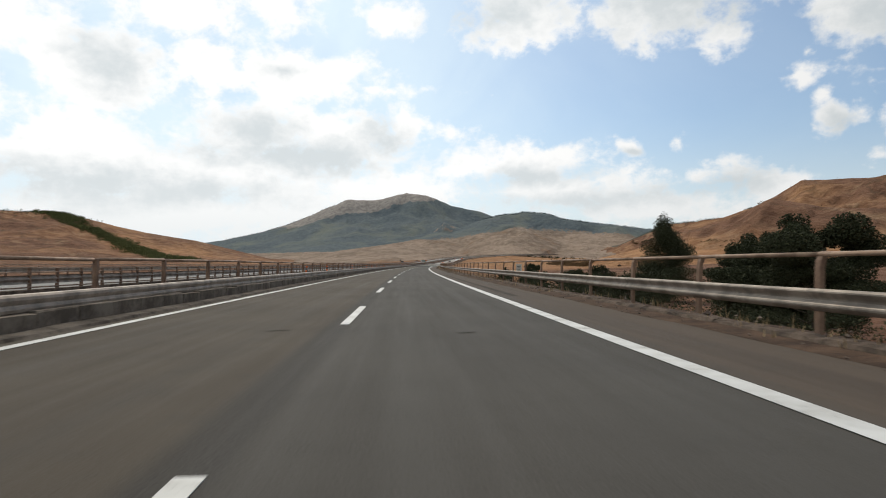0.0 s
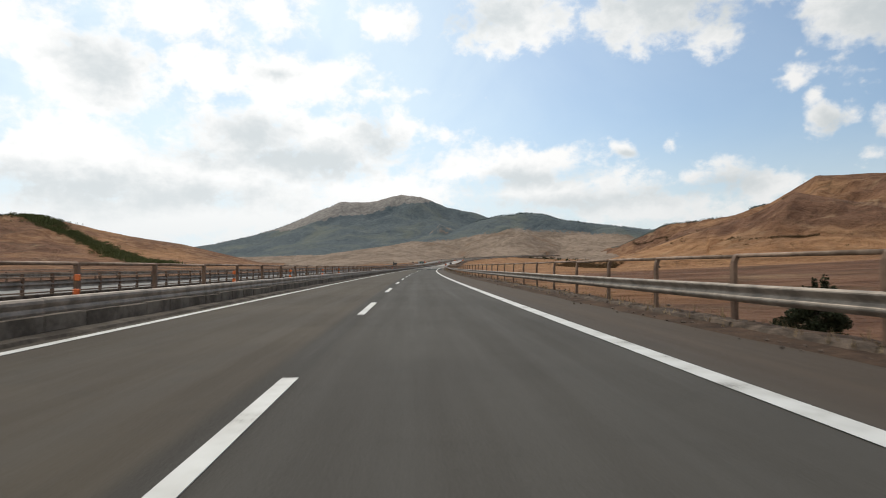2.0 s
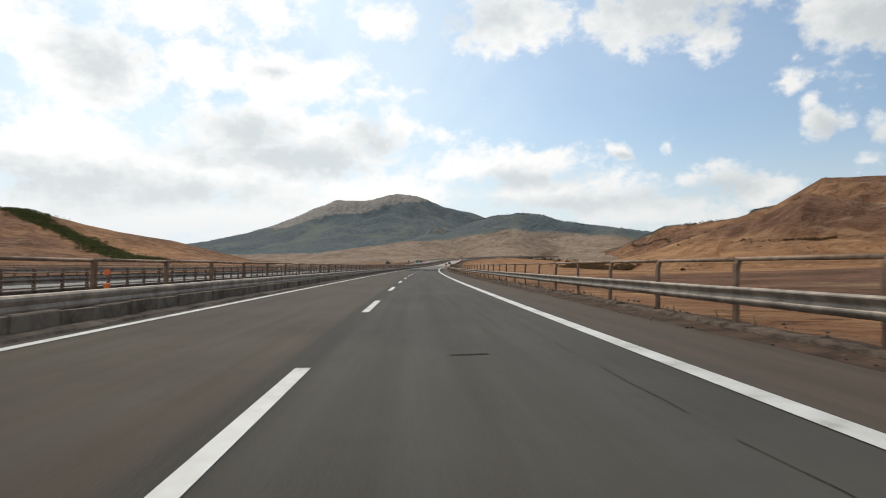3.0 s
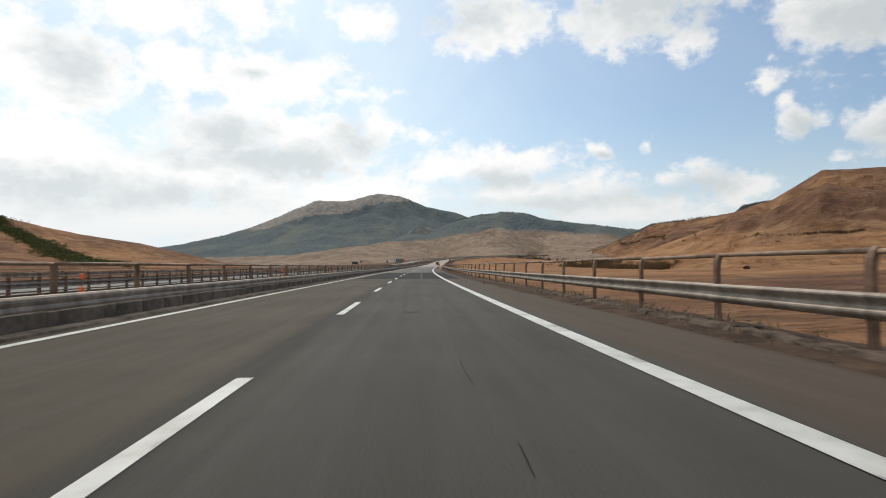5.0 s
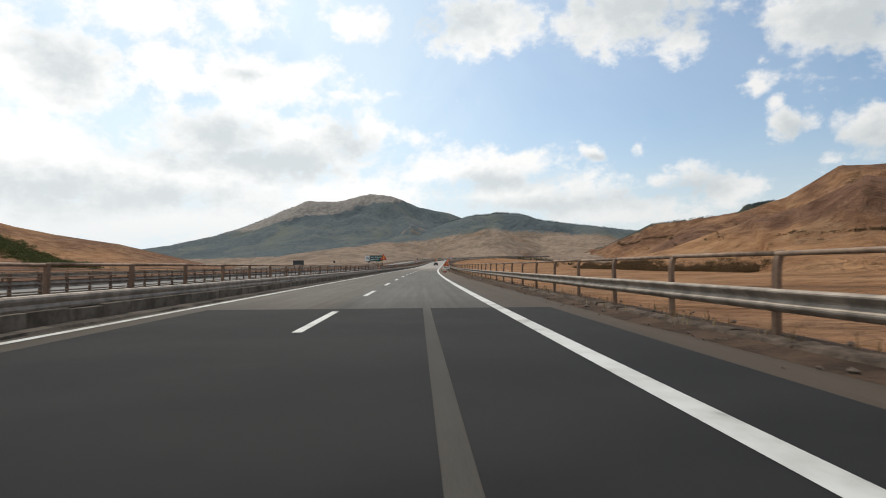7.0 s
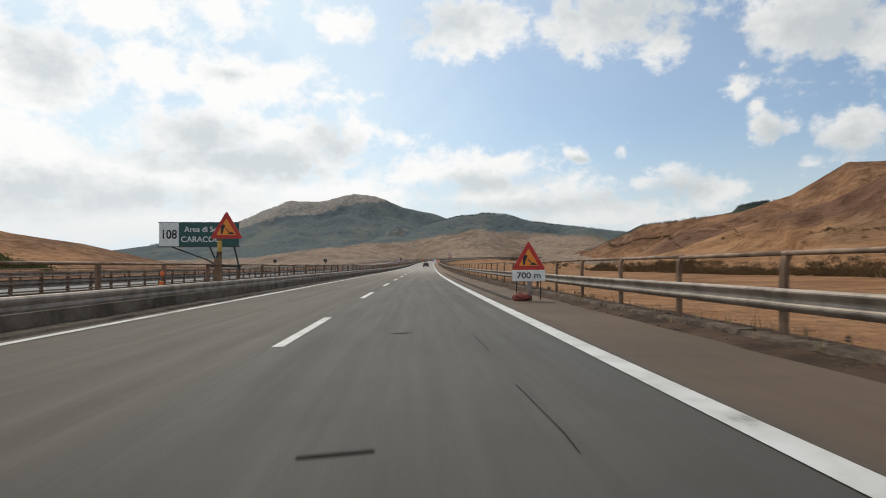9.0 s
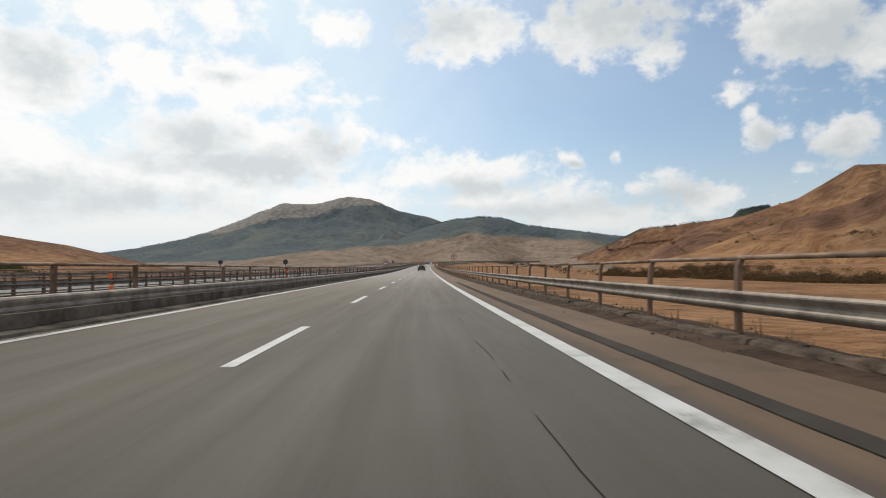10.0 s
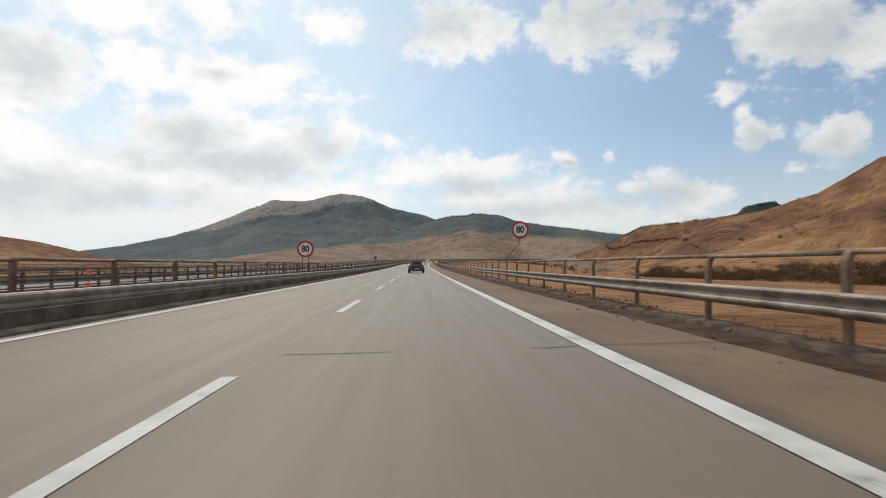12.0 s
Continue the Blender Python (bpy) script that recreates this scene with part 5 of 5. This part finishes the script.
car = tagged(new("convertible_car"), "black open-topped roadster with its hood folded on the asphalt", "car")
car.matrix_basis = along(509.0, 1.35)
part("body", loft(bmesh.new(), [car_ring(0.0, 0.74, 0.34, 0.80), car_ring(0.10, 0.85, 0.24, 0.93), car_ring(0.7, 0.89, 0.18, 0.97), car_ring(1.5, 0.90, 0.16, 0.93), car_ring(2.6, 0.90, 0.16, 0.92), car_ring(3.5, 0.87, 0.18, 0.82), car_ring(3.95, 0.74, 0.26, 0.66)]), M_CARPAINT, car, smooth=False)
part("bumper", box(bmesh.new(), -0.83, 0.83, -0.07, 0.12, 0.30, 0.55, 0.04), M_CARPAINT, car)
part("folded_hood", box(bmesh.new(), -0.66, 0.66, 0.62, 1.15, 0.94, 1.06, 0.05), M_RUBBER, car, "folded black fabric hood")
bm = bmesh.new()
tube(bm, [(-0.68, 2.35, 0.92), (-0.60, 2.0, 1.20), (-0.50, 1.92, 1.25), (0.50, 1.92, 1.25), (0.60, 2.0, 1.20), (0.68, 2.35, 0.92)], 0.03, 6)
part("windscreen_frame", bm, M_CARPAINT, car)
part("windscreen", extrude(bmesh.new(), [(-0.66, 0.93), (0.66, 0.93), (0.52, 1.22), (-0.52, 1.22)], 2.16, 2.18), M_GLASS, car, "dark glass")
for x in (-0.36, 0.36):
    part("seat", box(bmesh.new(), x - 0.24, x + 0.24, 1.25, 1.42, 0.5, 1.02, 0.05), M_RUBBER, car)
    part("headrest", box(bmesh.new(), x - 0.13, x + 0.13, 1.22, 1.34, 1.03, 1.19, 0.04), M_RUBBER, car)
    bm = bmesh.new()
    tube(bm, [(x - 0.2, 1.18, 0.92), (x - 0.17, 1.18, 1.16), (x + 0.17, 1.18, 1.16), (x + 0.2, 1.18, 0.92)], 0.025, 6)
    part("roll_hoop", bm, M_CHROME, car)
for side in (-1, 1):
    part("tail_lamp", box(bmesh.new(), side * 0.66 - 0.13, side * 0.66 + 0.13, -0.03, 0.10, 0.64, 0.78, 0.03), M_TAIL, car, "red tail lamp")
    part("mirror", box(bmesh.new(), side * 0.97 - 0.09, side * 0.97 + 0.09, 2.2, 2.32, 0.92, 1.04, 0.03), M_CARPAINT, car)
    part("exhaust", tube(bmesh.new(), [(side * 0.5, -0.09, 0.28), (side * 0.5, 0.2, 0.28)], 0.04, 10), M_CHROME, car)
part("number_plate", box(bmesh.new(), -0.26, 0.26, -0.082, -0.071, 0.38, 0.49), M_WHITE, car, "blank white plate")
part("plate_marks", bars(bmesh.new(), 0.42, 0.435, 6, -0.083), M_BLACK, car, "plain dark bars")
wheels(car, 0.89, (0.78, 3.15), 0.31)

van = tagged(new("white_car"), "small white hatchback far ahead on the motorway", "car")
van.matrix_basis = along(700.0, 1.8)
part("body", loft(bmesh.new(), [car_ring(0.0, 0.76, 0.30, 0.88), car_ring(0.1, 0.86, 0.22, 0.96), car_ring(1.5, 0.88, 0.18, 0.96), car_ring(2.9, 0.88, 0.18, 0.94), car_ring(3.7, 0.84, 0.2, 0.82), car_ring(3.95, 0.7, 0.28, 0.62)]), M_CARWHITE, van)
part("cabin", loft(bmesh.new(), [car_ring(0.12, 0.78, 0.94, 1.0), car_ring(0.35, 0.74, 0.94, 1.42, 0.8), car_ring(1.9, 0.74, 0.94, 1.48, 0.8), car_ring(2.9, 0.76, 0.92, 0.98)]), M_CARWHITE, van)
part("rear_window", extrude(bmesh.new(), [(-0.58, 1.02), (0.58, 1.02), (0.46, 1.34), (-0.46, 1.34)], 0.13, 0.16), M_GLASS, van, "dark glass")
for side in (-1, 1):
    part("tail_lamp", box(bmesh.new(), side * 0.70 - 0.08, side * 0.70 + 0.08, -0.02, 0.10, 0.66, 0.92, 0.02), M_TAIL, van, "red tail lamp")
wheels(van, 0.87, (0.75, 3.1), 0.30)

# orange works barriers far ahead
barrier = tagged(new("works_barrier"), "orange plastic works barrier on the far shoulder", "barrier", "works barriers")
barrier.matrix_basis = along(655.0, 5.3, 0.0)
part("panel", box(bmesh.new(), -0.4, 0.4, -0.03, 0.03, 0.15, 1.35, 0.03), M_ORANGE, barrier)
for x in (-0.3, 0.3):
    part("foot", box(bmesh.new(), x - 0.06, x + 0.06, -0.3, 0.3, 0.0, 0.15, 0.02), M_DARK, barrier)
for s, n in ((662.0, 5.2), (669.0, 5.1), (676.0, 5.0), (690.0, -4.1)):
    copy_thing(barrier, along(s, n, 0.0, rng.uniform(-6, 6)))

# ================= farmhouses on the far slope =================


def house(x, y, w0, d0, h0, turn, label):
    z = ground_at(x, y)
    h = tagged(new("farmhouse"), label, "house", "far farmhouses")
    h.matrix_basis = pose(x, y, z, 0, 0, turn)
    part("wall", box(bmesh.new(), -w0 / 2, w0 / 2, -d0 / 2, d0 / 2, -3.0, h0), M_WALL, h)
    part("roof", extrude(bmesh.new(), [(-w0 / 2 - 0.4, h0 + 0.01), (w0 / 2 + 0.4, h0 + 0.01), (0, h0 + w0 * 0.22)], -d0 / 2 - 0.4, d0 / 2 + 0.4), M_ROOF, h, "clay tile roof")
    for k in range(3):
        x0 = -w0 / 2 + (k + 0.5) * w0 / 3
        part("window", box(bmesh.new(), x0 - 0.5, x0 + 0.5, -d0 / 2 - 0.06, -d0 / 2 - 0.01, h0 * 0.35, h0 * 0.7), M_DARK, h)


for x, y, w0, d0, h0, turn in ((322, 1755, 14, 9, 6, 10), (345, 1790, 18, 9, 7, -8), (372, 1772, 12, 8, 5, 20), (402, 1740, 20, 10, 6, 5), (298, 1722, 10, 8, 5, -15), (560, 1120, 12, 8, 4, 12)):
    house(x, y, w0, d0, h0, turn, "pale plastered farmhouse with a clay roof on the slope")

# ================= small things =================
# red reflector on the shoulder beam
mark = tagged(new("red_reflector"), "small red reflector strip on the guardrail beam", "reflector")
mark.matrix_basis = along(185.2, 6.765, 0.0)
part("strip", box(bmesh.new(), -0.008, 0.0, -0.03, 0.03, 0.44, 0.66, 0.003), M_RED, mark)
part("clip", box(bmesh.new(), 0.0, 0.012, -0.04, 0.04, 0.40, 0.44, 0.003), M_STEEL, mark)

# stones and grit on the shoulder and under the rails
M_STONE = plain("pale_stone", (0.075, 0.052, 0.038), (0.18, 0.135, 0.102), 0.95, 0.0, 9.0, 0.6, 0.01)
gen = np.random.default_rng(31)
verts, faces = [], []
for k in range(2600):
    s = gen.uniform(-6, 470)
    lane = gen.random()
    n = 6.0 + abs(gen.normal()) * -0.25 if lane < 0.45 else (gen.uniform(6.45, 7.4) if lane < 0.8 else -4.2 + abs(gen.normal()) * 0.12)
    r = gen.uniform(0.010, 0.035) * (1.6 if 6.4 < n < 7.5 else 1.0) * (2.0 if gen.random() < 0.04 else 1.0)
    p = spot(s, n, 0.0 if n < 6.2 else 0.04)
    i = len(verts)
    for ax, ay, az in ((1, 0, 0), (0, 1, 0), (-1, 0, 0), (0, -1, 0), (0, 0, 1), (0, 0, -1)):
        j = gen.uniform(0.7, 1.3)
        verts.append((p.x + ax * r * j, p.y + ay * r * j, p.z + r * 0.3 + az * r * 0.7 * j))
    faces += [(i, i + 1, i + 4), (i + 1, i + 2, i + 4), (i + 2, i + 3, i + 4), (i + 3, i, i + 4), (i + 1, i, i + 5), (i + 2, i + 1, i + 5), (i + 3, i + 2, i + 5), (i, i + 3, i + 5)]
tagged(raw_ob("roadside_stones", verts, faces, M_STONE), "pale grit and stones along the kerb and median", "stones", kind="stuff")

# a boulder in the field
bm = bmesh.new()
bmesh.ops.create_icosphere(bm, subdivisions=3, radius=1.0)
for v in bm.verts:
    v.co = Vector((v.co.x * 1.2, v.co.y, v.co.z * 0.75)) * (1 + 0.25 * noise.noise(v.co * 1.3) + 0.08 * noise.noise(v.co * 4.0))
boulder = tagged(mesh_ob("field_boulder", bm, M_DIRT), "rough brown boulder lying in the stubble field", "boulder")
boulder.matrix_basis = pose(136.6, 387.0, ground_at(136.6, 387.0) + 0.45)

# the farm track
M_TRACK = plain("pale_track_dust", (0.38, 0.30, 0.215), (0.50, 0.41, 0.30), 0.97, 0.0, 0.4, 0.3)


def track(points, width):
    pts = []
    for (ax, ay), (bx, by) in zip(points, points[1:]):
        steps = max(2, int(math.hypot(bx - ax, by - ay) / 3))
        pts += [(ax + (bx - ax) * k / steps, ay + (by - ay) * k / steps) for k in range(steps)]
    pts.append(points[-1])
    for _ in range(12):
        pts = [pts[0]] + [((a[0] + 2 * b[0] + c[0]) / 4, (a[1] + 2 * b[1] + c[1]) / 4) for a, b, c in zip(pts, pts[1:], pts[2:])] + [pts[-1]]
    verts = []
    for k, (x, y) in enumerate(pts):
        qx, qy = pts[min(k + 1, len(pts) - 1)][0] - pts[max(k - 1, 0)][0], pts[min(k + 1, len(pts) - 1)][1] - pts[max(k - 1, 0)][1]
        l = math.hypot(qx, qy)
        for side in (-1, 1):
            verts.append((x - side * qy / l * width / 2, y + side * qx / l * width / 2))
    zs = land(np.array([[v[0] for v in verts]]), np.array([[v[1] for v in verts]]))[0][0]
    return raw_ob("farm_track", [(v[0], v[1], z + 0.5) for v, z in zip(verts, zs)], [(2 * k, 2 * k + 1, 2 * k + 3, 2 * k + 2) for k in range(len(pts) - 1)], M_TRACK)


tagged(track([(258, 640), (280, 622), (300, 626), (304, 645), (285, 668), (262, 690)], 4.0), "pale winding dirt track on the dry slope", "track", kind="structure")
